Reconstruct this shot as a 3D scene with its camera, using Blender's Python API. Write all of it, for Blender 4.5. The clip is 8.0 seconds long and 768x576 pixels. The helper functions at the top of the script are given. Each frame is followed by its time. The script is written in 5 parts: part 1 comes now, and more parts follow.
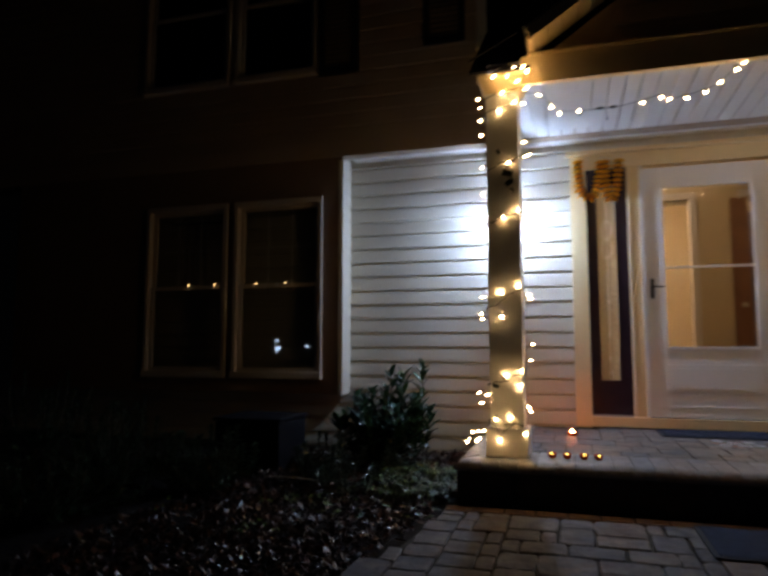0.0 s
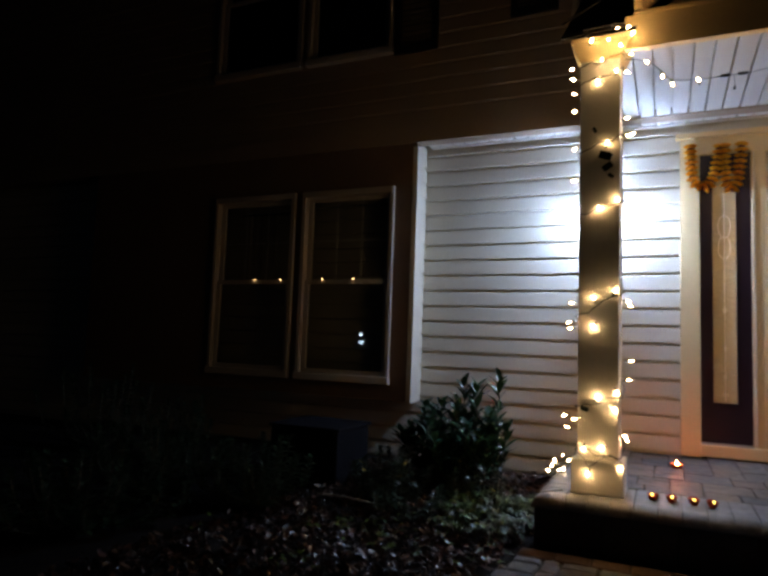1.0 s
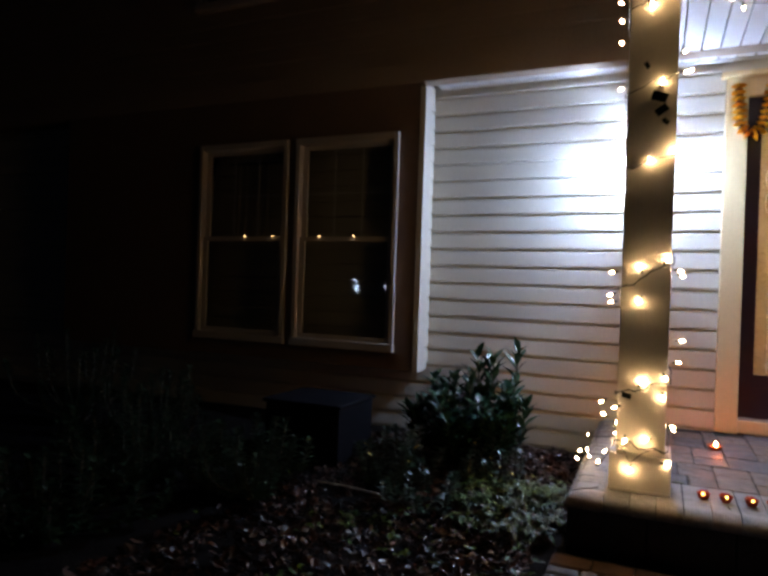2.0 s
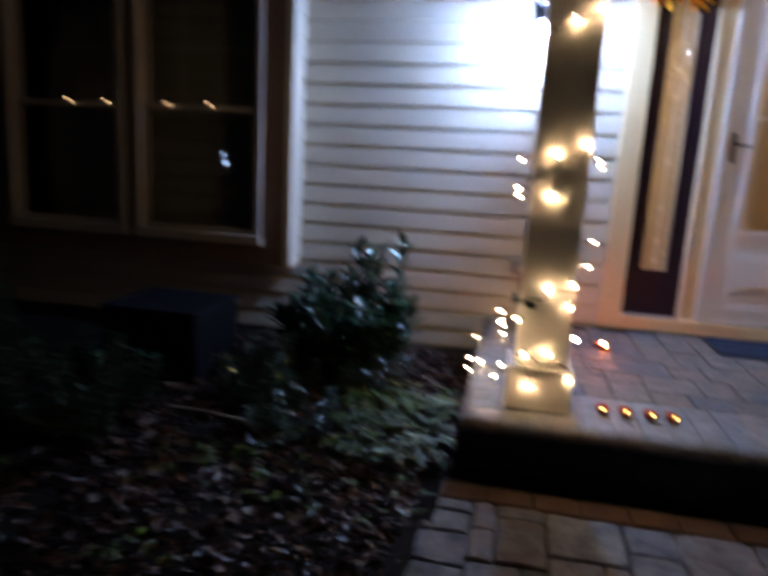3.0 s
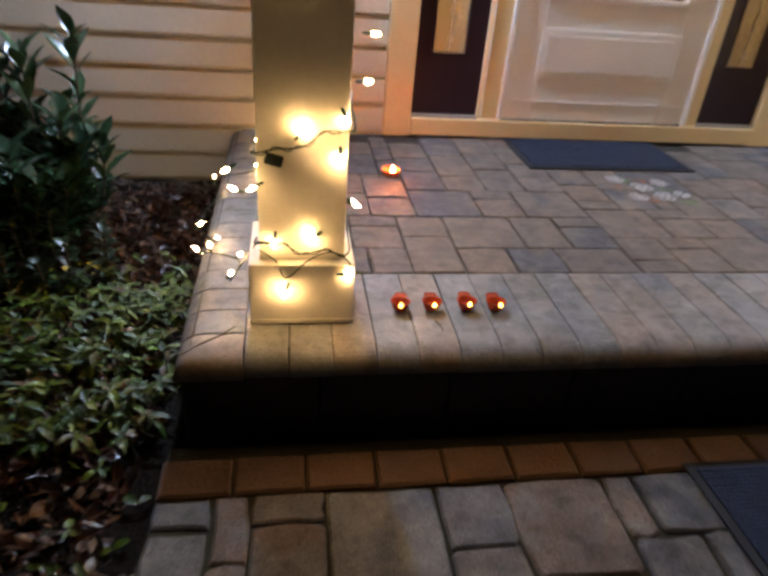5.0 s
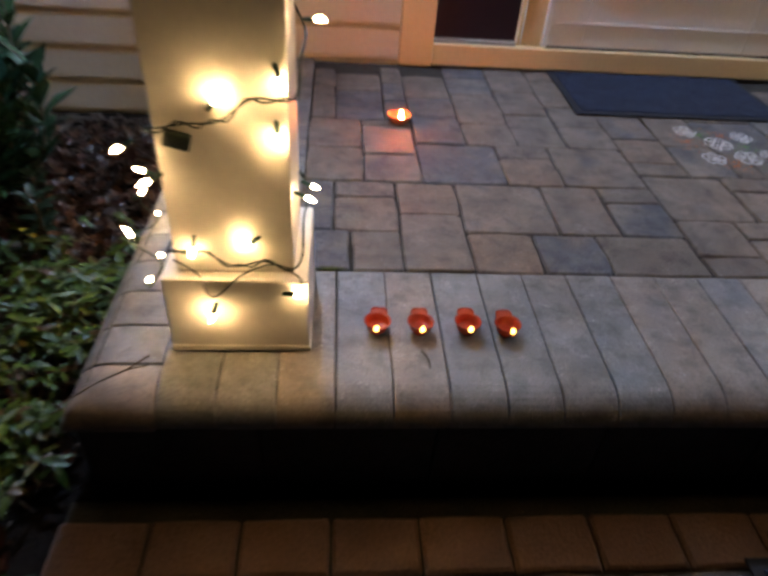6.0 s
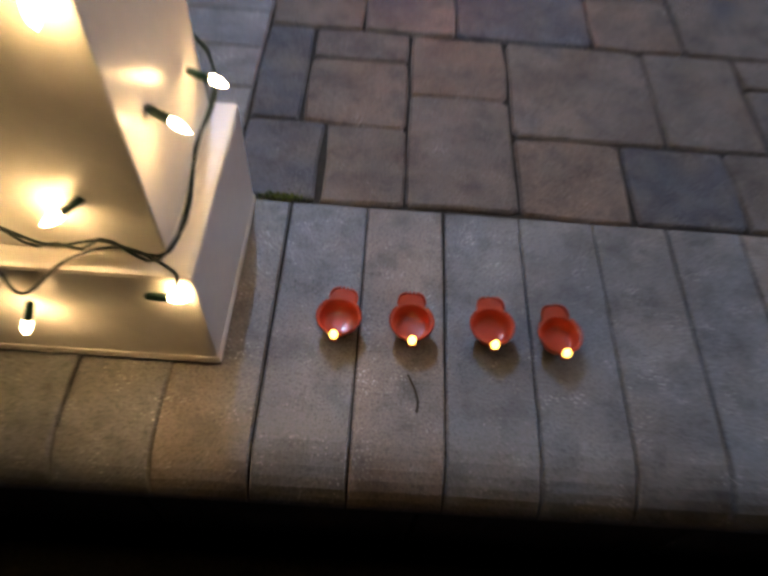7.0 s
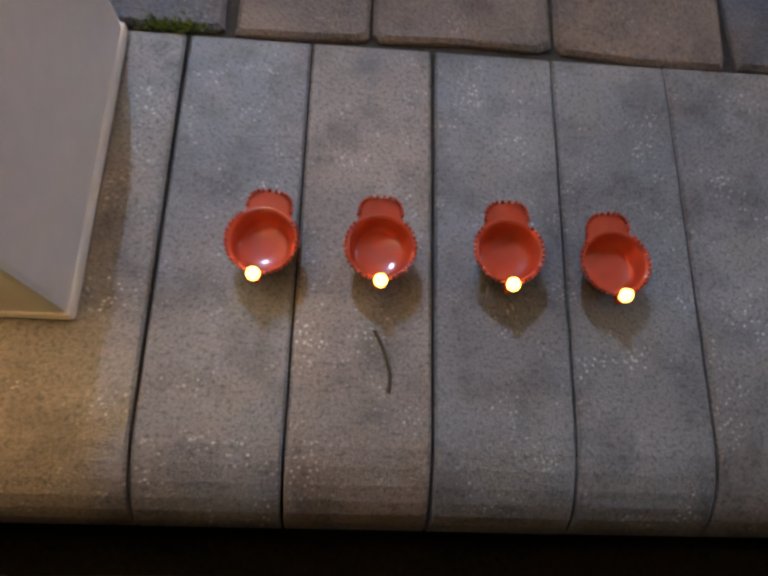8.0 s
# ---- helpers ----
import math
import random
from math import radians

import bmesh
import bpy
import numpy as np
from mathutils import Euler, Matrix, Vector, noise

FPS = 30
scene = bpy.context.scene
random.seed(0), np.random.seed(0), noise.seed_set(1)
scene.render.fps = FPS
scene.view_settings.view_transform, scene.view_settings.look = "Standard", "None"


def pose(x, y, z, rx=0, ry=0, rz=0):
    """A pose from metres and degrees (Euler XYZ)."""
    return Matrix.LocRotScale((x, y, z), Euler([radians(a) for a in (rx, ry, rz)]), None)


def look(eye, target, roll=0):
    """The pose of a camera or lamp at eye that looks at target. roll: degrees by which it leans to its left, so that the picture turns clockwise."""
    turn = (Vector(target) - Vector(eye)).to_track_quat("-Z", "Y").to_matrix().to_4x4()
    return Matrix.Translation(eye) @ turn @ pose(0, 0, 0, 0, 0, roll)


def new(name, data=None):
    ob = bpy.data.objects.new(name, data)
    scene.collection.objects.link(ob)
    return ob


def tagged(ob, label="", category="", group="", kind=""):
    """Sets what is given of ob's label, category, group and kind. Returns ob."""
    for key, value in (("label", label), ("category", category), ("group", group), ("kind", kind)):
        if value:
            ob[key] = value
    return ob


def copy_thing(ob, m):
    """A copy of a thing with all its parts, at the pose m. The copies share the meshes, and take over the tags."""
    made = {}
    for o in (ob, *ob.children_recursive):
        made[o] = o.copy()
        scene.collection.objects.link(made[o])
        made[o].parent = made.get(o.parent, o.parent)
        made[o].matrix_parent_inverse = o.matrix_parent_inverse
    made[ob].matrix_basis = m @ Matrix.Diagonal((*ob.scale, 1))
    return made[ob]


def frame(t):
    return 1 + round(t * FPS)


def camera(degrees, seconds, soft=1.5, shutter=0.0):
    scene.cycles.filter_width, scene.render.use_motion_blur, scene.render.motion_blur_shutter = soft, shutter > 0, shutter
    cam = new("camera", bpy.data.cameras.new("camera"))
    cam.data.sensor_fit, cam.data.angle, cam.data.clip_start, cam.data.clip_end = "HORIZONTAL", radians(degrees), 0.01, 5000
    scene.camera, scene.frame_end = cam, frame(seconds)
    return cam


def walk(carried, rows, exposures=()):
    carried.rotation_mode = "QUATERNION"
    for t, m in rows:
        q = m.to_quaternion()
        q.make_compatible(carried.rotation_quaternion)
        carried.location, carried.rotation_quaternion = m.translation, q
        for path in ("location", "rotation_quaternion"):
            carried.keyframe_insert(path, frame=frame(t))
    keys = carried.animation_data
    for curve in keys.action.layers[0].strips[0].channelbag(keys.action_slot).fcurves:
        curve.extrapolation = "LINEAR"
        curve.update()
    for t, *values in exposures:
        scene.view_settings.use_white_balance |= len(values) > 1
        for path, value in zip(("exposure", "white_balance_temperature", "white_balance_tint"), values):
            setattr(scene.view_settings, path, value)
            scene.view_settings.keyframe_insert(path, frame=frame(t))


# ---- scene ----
# the camera and its walk
cam = camera(63.4, 8.0, soft=3.0, shutter=0.8)
PATH = [
    (0, (0.229, 1.098, 0.61), (-0.337, 3.007, 0.797), -0.0),
    (0.5, (0.256, 1.374, 0.66), (-0.471, 3.234, 0.773), 3.0),
    (1, (0.178, 1.554, 0.677), (-0.647, 3.368, 0.844), 2.1),
    (2.3, (-0.098, 2.014, 0.826), (-0.869, 3.858, 0.753), 2.5),
    (2.5, (-0.115, 2.074, 0.833), (-0.786, 3.954, 0.72), 3.0),
    (2.8, (-0.223, 2.262, 0.885), (-0.757, 4.170, 0.621), 3.6),
    (3, (-0.243, 2.420, 0.842), (-0.641, 4.344, 0.461), 3.1),
    (3.5, (-0.315, 2.604, 0.854), (-0.25, 4.514, 0.266), 4.4),
    (4, (-0.259, 2.891, 0.839), (-0.12, 4.724, 0.051), 3.0),
    (4.1, (-0.26, 2.932, 0.85), (-0.113, 4.761, 0.053), 3.2),
    (4.5, (-0.225, 3.113, 0.85), (-0.009, 4.895, -0.032), 2.5),
    (4.7, (-0.198, 3.254, 0.834), (0.132, 4.994, -0.096), 4.6),
    (5.8, (0.024, 3.772, 0.793), (0.179, 5.356, -0.417), 4.2),
    (6, (0.042, 3.856, 0.775), (0.207, 5.409, -0.474), 4.7),
    (6.5, (0.115, 4.139, 0.704), (0.311, 5.495, -0.753), 6.9),
    (7, (0.154, 4.343, 0.596), (0.204, 5.471, -1.054), 6.1),
    (7.2, (0.136, 4.395, 0.542), (0.225, 5.444, -1.159), 8.5),
    (7.5, (0.133, 4.465, 0.447), (0.265, 5.295, -1.368), 11.0),
    (7.8, (0.169, 4.519, 0.420), (0.298, 5.193, -1.456), 13.0),
    (8, (0.180, 4.536, 0.411), (0.308, 5.160, -1.485), 13.6),
]
walk(cam, [(t, look(eye, target, roll)) for t, eye, target, roll in PATH],
     [(0.0, 0.0, 7300, 29), (1.0, 0.12, 7200, 29), (2.5, 0.6, 7000, 36), (2.8, 0.5, 6900, 37), (3.0, 0.5, 6150, 35), (3.5, 0.68, 6650, 35), (4.0, 1.05, 7700, 31), (4.7, 1.05, 8200, 31), (6.0, 0.6, 7200, 30), (7.0, 0.02, 7000, 30), (7.5, 0.08, 7150, 29), (7.8, 0.08, 7200, 29), (8.0, 0.26, 7300, 29)])

# ---- night sky and lamp strengths ----
world = bpy.data.worlds.new("night")
scene.world = world
world.use_nodes = True
world.node_tree.nodes["Background"].inputs[0].default_value = (0.25, 0.35, 0.8, 1)
world.node_tree.nodes["Background"].inputs[1].default_value = 0.0008
SCONCE, BULB, LED, FLAME, HALL, FAR = 2550.0, 122.0, 6.0, 600.0, 58.0, 14.0


# ---- materials ----
def mat(name, base, rough=0.6, metal=0.0, vary=0.15, scale=8.0, bump=0.2, fine=120.0, rand=0.0, spec=0.4, island=0.0, trans=0.0):
    """A procedural material: base colour varied at two scales, with fine relief."""
    m = bpy.data.materials.new(name)
    m.use_nodes = True
    nt = m.node_tree
    n, l = nt.nodes, nt.links
    b = n["Principled BSDF"]
    co = n.new("ShaderNodeTexCoord")
    big, small = n.new("ShaderNodeTexNoise"), n.new("ShaderNodeTexNoise")
    big.inputs["Scale"].default_value, small.inputs["Scale"].default_value = scale, fine
    big.inputs["Detail"].default_value, small.inputs["Detail"].default_value = 5, 3
    geo = n.new("ShaderNodeNewGeometry")
    for t in (big, small):
        l.new(geo.outputs["Position"], t.inputs["Vector"])
    add = n.new("ShaderNodeMath")
    add.operation = "ADD"
    l.new(big.outputs["Fac"], add.inputs[0]), l.new(small.outputs["Fac"], add.inputs[1])
    mp = n.new("ShaderNodeMapRange")
    mp.inputs["From Min"].default_value, mp.inputs["From Max"].default_value = 0.6, 1.4
    mp.inputs["To Min"].default_value, mp.inputs["To Max"].default_value = 1 - vary, 1 + vary
    l.new(add.outputs[0], mp.inputs["Value"])
    val = mp.outputs[0]
    hsv = n.new("ShaderNodeHueSaturation")
    hsv.inputs["Color"].default_value = (*base, 1)
    if rand or island:
        r = n.new("ShaderNodeMapRange")
        if rand:
            info = n.new("ShaderNodeObjectInfo")
            l.new(info.outputs["Random"], r.inputs["Value"])
        else:
            l.new(geo.outputs["Random Per Island"], r.inputs["Value"])
        k = rand or island
        r.inputs["To Min"].default_value, r.inputs["To Max"].default_value = 1 - k, 1 + k
        mul = n.new("ShaderNodeMath")
        mul.operation = "MULTIPLY"
        l.new(val, mul.inputs[0]), l.new(r.outputs[0], mul.inputs[1])
        val = mul.outputs[0]
    l.new(val, hsv.inputs["Value"])
    l.new(hsv.outputs[0], b.inputs["Base Color"])
    b.inputs["Roughness"].default_value, b.inputs["Metallic"].default_value = rough, metal
    b.inputs["Specular IOR Level"].default_value = spec
    if trans:
        b.inputs["Subsurface Weight"].default_value = trans
        b.inputs["Subsurface Radius"].default_value = (0.01, 0.004, 0.002)
    if bump:
        bp = n.new("ShaderNodeBump")
        bp.inputs["Strength"].default_value, bp.inputs["Distance"].default_value = bump, 0.004
        l.new(add.outputs[0], bp.inputs["Height"])
        l.new(bp.outputs[0], b.inputs["Normal"])
    return m


def ramp_mat(name, colours, rough=0.7, by="object", scale=10.0, fine=160.0, bump=0.5, mottle=0.35, spec=0.3, speck=0.0, pits=0.0):
    """Each piece (object or loose island) takes one of a range of colours; mottled, with light specks of grit."""
    m = mat(name, (0.5, 0.5, 0.5), rough, 0, mottle, scale, bump, fine, spec=spec)
    n, l = m.node_tree.nodes, m.node_tree.links
    ramp = n.new("ShaderNodeValToRGB")
    ramp.color_ramp.interpolation = "LINEAR"
    e = ramp.color_ramp.elements
    while len(e) < len(colours):
        e.new(0.5)
    for i, c in enumerate(colours):
        e[i].position, e[i].color = i / (len(colours) - 1), (*c, 1)
    if by == "object":
        src = n.new("ShaderNodeObjectInfo").outputs["Random"]
    else:
        src = n.new("ShaderNodeNewGeometry").outputs["Random Per Island"]
    patch = n.new("ShaderNodeTexNoise")
    patch.inputs["Scale"].default_value = scale * 0.9
    g = n.new("ShaderNodeNewGeometry")
    l.new(g.outputs["Position"], patch.inputs["Vector"])
    mx = n.new("ShaderNodeMath")
    mx.operation = "MULTIPLY_ADD"
    mx.inputs[1].default_value, mx.inputs[2].default_value = 0.55, -0.27
    l.new(patch.outputs["Fac"], mx.inputs[0])
    s = n.new("ShaderNodeMath")
    s.operation = "ADD"
    l.new(mx.outputs[0], s.inputs[0]), l.new(src, s.inputs[1])
    l.new(s.outputs[0], ramp.inputs[0])
    hsv = [x for x in n if x.type == "HUE_SAT"][0]
    out = ramp.outputs[0]
    if speck:
        v = n.new("ShaderNodeTexVoronoi")
        v.inputs["Scale"].default_value = 240
        l.new(g.outputs["Position"], v.inputs["Vector"])
        th = n.new("ShaderNodeMapRange")
        th.inputs["From Min"].default_value, th.inputs["From Max"].default_value = 0.14, 0.30
        th.inputs["To Min"].default_value, th.inputs["To Max"].default_value = 1, 0
        l.new(v.outputs["Distance"], th.inputs["Value"])
        sel = n.new("ShaderNodeTexNoise")
        sel.inputs["Scale"].default_value = 28
        l.new(g.outputs["Position"], sel.inputs["Vector"])
        sm = n.new("ShaderNodeMapRange")
        sm.inputs["From Min"].default_value, sm.inputs["From Max"].default_value = 0.50, 0.70
        l.new(sel.outputs["Fac"], sm.inputs["Value"])
        pr = n.new("ShaderNodeMath")
        pr.operation = "MULTIPLY"
        l.new(th.outputs[0], pr.inputs[0]), l.new(sm.outputs[0], pr.inputs[1])
        pr2 = n.new("ShaderNodeMath")
        pr2.operation = "MULTIPLY"
        pr2.inputs[1].default_value = speck
        l.new(pr.outputs[0], pr2.inputs[0])
        mix = n.new("ShaderNodeMix")
        mix.data_type = "RGBA"
        l.new(pr2.outputs[0], mix.inputs["Factor"])
        l.new(out, mix.inputs[6])
        mix.inputs[7].default_value = (0.75, 0.72, 0.66, 1)
        out = mix.outputs[2]
    if pits:
        # coarse open pores and dark smudges with shapes of their own
        po = n.new("ShaderNodeTexNoise")
        po.inputs["Scale"].default_value, po.inputs["Detail"].default_value = 340, 2
        l.new(g.outputs["Position"], po.inputs["Vector"])
        sp = n.new("ShaderNodeTexNoise")
        sp.inputs["Scale"].default_value, sp.inputs["Detail"].default_value, sp.inputs["Roughness"].default_value = 22, 6, 0.65
        l.new(g.outputs["Position"], sp.inputs["Vector"])
        prev = out
        for tex, a, b, low in ((po, 0.28, 0.50, 1 - 0.7 * pits), (sp, 0.33, 0.52, 1 - 0.6 * pits)):
            dr = n.new("ShaderNodeMapRange")
            dr.inputs["From Min"].default_value, dr.inputs["From Max"].default_value = a, b
            dr.inputs["To Min"].default_value = low
            l.new(tex.outputs["Fac"], dr.inputs["Value"])
            mm = n.new("ShaderNodeMix")
            mm.data_type, mm.blend_type = "RGBA", "MULTIPLY"
            mm.inputs["Factor"].default_value = 1.0
            l.new(prev, mm.inputs[6]), l.new(dr.outputs[0], mm.inputs[7])
            prev = mm.outputs[2]
        out = prev
    l.new(out, hsv.inputs["Color"])
    return m


def glow(name, colour, strength):
    m = bpy.data.materials.new(name)
    m.use_nodes = True
    b = m.node_tree.nodes["Principled BSDF"]
    b.inputs["Base Color"].default_value = (*colour, 1)
    b.inputs["Emission Color"].default_value = (*colour, 1)
    b.inputs["Emission Strength"].default_value = strength
    return m


def glass(name, tint=(0.9, 0.92, 0.92), rough=0.0, gloss=1.0):
    """Thin pane: clear or clouded, with a mirror gloss that follows Fresnel."""
    m = bpy.data.materials.new(name)
    m.use_nodes = True
    n, l = m.node_tree.nodes, m.node_tree.links
    n.remove(n["Principled BSDF"])
    tr = n.new("ShaderNodeBsdfTransparent")
    tr.inputs[0].default_value = (*tint, 1)
    gl = n.new("ShaderNodeBsdfGlossy")
    gl.inputs["Roughness"].default_value = 0.015 + rough
    fr = n.new("ShaderNodeFresnel")
    fr.inputs[0].default_value = 1.55
    mu = n.new("ShaderNodeMath")
    mu.operation = "MULTIPLY"
    mu.inputs[1].default_value = gloss
    l.new(fr.outputs[0], mu.inputs[0])
    mx = n.new("ShaderNodeMixShader")
    l.new(mu.outputs[0], mx.inputs[0]), l.new(tr.outputs[0], mx.inputs[1]), l.new(gl.outputs[0], mx.inputs[2])
    l.new(mx.outputs[0], n["Material Output"].inputs[0])
    return m


def frosted(name, colour):
    m = bpy.data.materials.new(name)
    m.use_nodes = True
    b = m.node_tree.nodes["Principled BSDF"]
    b.inputs["Base Color"].default_value = (*colour, 1)
    b.inputs["Transmission Weight"].default_value = 0.65
    b.inputs["Roughness"].default_value = 0.22
    b.inputs["IOR"].default_value = 1.2
    n, l = m.node_tree.nodes, m.node_tree.links
    geo, rip, bp = n.new("ShaderNodeNewGeometry"), n.new("ShaderNodeTexNoise"), n.new("ShaderNodeBump")
    rip.inputs["Scale"].default_value, rip.inputs["Detail"].default_value = 45, 4
    bp.inputs["Strength"].default_value, bp.inputs["Distance"].default_value = 0.9, 0.01
    l.new(geo.outputs["Position"], rip.inputs["Vector"]), l.new(rip.outputs["Fac"], bp.inputs["Height"])
    l.new(bp.outputs[0], b.inputs["Normal"])
    return m


M_SIDING = mat("vinyl_siding", (0.60, 0.55, 0.45), 0.45, vary=0.08, scale=3, bump=0.08, fine=60)
# Upper storey and gable siding: the weak light there is put into its colour.
M_DIMSIDING = mat("dimmed_siding", (0.32, 0.235, 0.165), 0.5, vary=0.1, scale=3, bump=0.08, fine=60)
# Beige bay panels, coloured brown for the dim warm light on them.
M_PANEL = mat("bay_panel_dimmed", (0.19, 0.12, 0.075), 0.55, vary=0.1, scale=4, bump=0.08, fine=50)
M_WINDOW = mat("window_vinyl", (0.47, 0.42, 0.37), 0.45, vary=0.08, scale=5, bump=0.06, fine=80)
M_TRIM = mat("cream_trim_paint", (0.78, 0.59, 0.32), 0.45, vary=0.07, scale=5, bump=0.08, fine=80)
M_WHITE = mat("white_paint", (0.80, 0.77, 0.72), 0.4, vary=0.05, scale=5, bump=0.06, fine=80)
M_POST = mat("post_wrap", (0.78, 0.74, 0.68), 0.28, vary=0.06, scale=6, bump=0.05, fine=70, spec=0.5)
M_SOFFIT = mat("soffit_vinyl", (0.62, 0.60, 0.57), 0.45, vary=0.05, scale=6, bump=0.05)
M_DARKDOOR = mat("dark_plum_paint", (0.022, 0.010, 0.016), 0.35, vary=0.3, scale=8, bump=0.08)
M_SHUTTER = mat("black_shutter", (0.012, 0.012, 0.016), 0.5, vary=0.2, bump=0.1)
M_SHINGLE = mat("dark_shingle", (0.022, 0.020, 0.022), 0.9, vary=0.4, scale=30, bump=0.6, rand=0.3)
# Riser faces away from the lamps; its shade is put into the colour.
M_RISER = mat("riser_stone_shaded", (0.055, 0.050, 0.048), 0.9, vary=0.35, scale=14, bump=0.7)
M_PAVER = ramp_mat("tumbled_paver", [(0.155, 0.125, 0.106), (0.185, 0.148, 0.120), (0.210, 0.145, 0.106), (0.165, 0.135, 0.114), (0.205, 0.158, 0.125), (0.095, 0.098, 0.110), (0.210, 0.172, 0.140)], 0.66, bump=0.6, fine=420, mottle=0.5, speck=0.4, pits=0.65, spec=0.4)
M_WALK = ramp_mat("walkway_paver", [(0.105, 0.10, 0.105), (0.15, 0.135, 0.122), (0.16, 0.112, 0.085), (0.13, 0.127, 0.127), (0.155, 0.13, 0.112), (0.08, 0.083, 0.092), (0.17, 0.157, 0.14)], 0.85, bump=0.7, fine=240, mottle=0.6, speck=0.4, pits=0.7)
M_BULLNOSE = ramp_mat("bullnose_paver", [(0.165, 0.176, 0.198), (0.264, 0.226, 0.193), (0.193, 0.200, 0.209), (0.226, 0.209, 0.193), (0.281, 0.226, 0.187), (0.149, 0.152, 0.165), (0.237, 0.220, 0.204)], 0.56, bump=0.26, scale=7, fine=620, mottle=0.5, speck=0.9, pits=0.7, spec=0.5)
M_BRICK = ramp_mat("brown_brick", [(0.12, 0.068, 0.045), (0.15, 0.085, 0.052), (0.105, 0.062, 0.045)], 0.85, bump=0.6)
M_MOSSY = ramp_mat("mossy_joint", [(0.030, 0.026, 0.018), (0.024, 0.040, 0.008), (0.035, 0.030, 0.020)], 0.95, scale=6, bump=0.9, mottle=0.5)
M_JOINT = mat("joint_sand", (0.035, 0.030, 0.024), 0.95, vary=0.4, scale=30, bump=0.7)
# Soil taken nearly black; the bed's shade is put into its colour.
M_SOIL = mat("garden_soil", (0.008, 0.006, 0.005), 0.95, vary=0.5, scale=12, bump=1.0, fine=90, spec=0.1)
M_LITTER = ramp_mat("fallen_leaves", [(0.006, 0.004, 0.003), (0.047, 0.016, 0.006), (0.012, 0.006, 0.005), (0.086, 0.033, 0.012), (0.035, 0.008, 0.006), (0.101, 0.058, 0.035), (0.005, 0.004, 0.003)], 0.30, by="island", bump=0.4, spec=0.35)
M_MULCH = ramp_mat("bark_mulch", [(0.04, 0.03, 0.024), (0.08, 0.06, 0.047), (0.13, 0.105, 0.085)], 0.8, by="island", bump=0.4)
M_COVER = ramp_mat("ground_cover_leaf", [(0.010, 0.029, 0.004), (0.029, 0.068, 0.006), (0.086, 0.119, 0.007), (0.012, 0.036, 0.006), (0.054, 0.079, 0.007), (0.072, 0.036, 0.009)], 0.42, by="island", bump=0.2, spec=0.3)
M_LAUREL = ramp_mat("laurel_leaf", [(0.010, 0.044, 0.026), (0.020, 0.066, 0.036), (0.036, 0.090, 0.038), (0.013, 0.050, 0.034)], 0.24, by="island", bump=0.15, spec=0.6)
M_HEDGE = ramp_mat("dark_hedge_leaf", [(0.007, 0.020, 0.009), (0.015, 0.036, 0.014), (0.010, 0.026, 0.012)], 0.35, by="island", bump=0.15, spec=0.5)
M_YELLOW = mat("yellowed_leaf", (0.45, 0.28, 0.02), 0.5, island=0.3)
M_STEM = mat("woody_stem", (0.06, 0.045, 0.025), 0.8)
M_STICK = mat("pale_stick", (0.42, 0.36, 0.28), 0.8)
M_WIRE = mat("green_wire", (0.008, 0.018, 0.011), 0.45, vary=0.1, bump=0)
M_SOCKET = mat("green_socket", (0.012, 0.05, 0.035), 0.4, vary=0.1, bump=0)
M_BULB = glow("warm_bulb", (1.0, 0.735, 0.315), BULB)
M_LED = glow("warm_led", (1.0, 0.70, 0.13), LED)
M_FLAME = glow("candle_flame", (1.0, 0.22, 0.045), FLAME)
M_LAMP = glow("cool_lamp", (0.39, 0.66, 1.0), SCONCE)
M_HALL = glow("warm_hall_lamp", (1.0, 0.82, 0.54), HALL)
M_FAR = glow("far_street_lamp", (0.5, 0.8, 1.0), FAR)
M_WARMPOINT = glow("warm_point", (1.0, 0.7, 0.3), 5.0)
M_CLAY = mat("red_clay_plastic", (0.50, 0.066, 0.030), 0.16, vary=0.08, scale=30, bump=0.05, spec=0.55)
M_CLAYDARK = mat("terracotta", (0.42, 0.11, 0.05), 0.6, vary=0.2, scale=30)
M_BLACK = mat("black_metal", (0.015, 0.015, 0.016), 0.4, metal=0.6, vary=0.2, bump=0.1)
M_STEEL = mat("brushed_nickel", (0.55, 0.53, 0.50), 0.3, metal=1.0, vary=0.05, bump=0.05)
M_MAT = mat("blue_door_mat", (0.020, 0.032, 0.062), 0.95, vary=0.35, scale=20, bump=1.0, fine=220)
M_RUBBER = mat("mat_border", (0.010, 0.012, 0.018), 0.8, vary=0.2, bump=0.3)
M_MARI = ramp_mat("marigold", [(0.88, 0.36, 0.006), (0.92, 0.44, 0.010), (0.86, 0.31, 0.006)], 0.8, scale=40, fine=300, bump=0.8)
M_MAROON = mat("dark_red_tinsel", (0.12, 0.008, 0.012), 0.5, bump=0.5, fine=300)
M_POWDER = mat("white_powder", (0.72, 0.70, 0.70), 0.9, vary=0.25, scale=40, bump=0.6)
M_ORANGEPOWDER = mat("orange_powder", (0.55, 0.16, 0.05), 0.9, vary=0.3, scale=40, bump=0.5)
M_GREENPOWDER = mat("green_powder", (0.12, 0.30, 0.08), 0.9, vary=0.3, scale=40, bump=0.5)
# Dark metal, taken near black to stand for the bay's shade on it.
M_UNIT = mat("shaded_dark_metal", (0.005, 0.0055, 0.008), 0.7, vary=0.25, bump=0.1, spec=0.12)
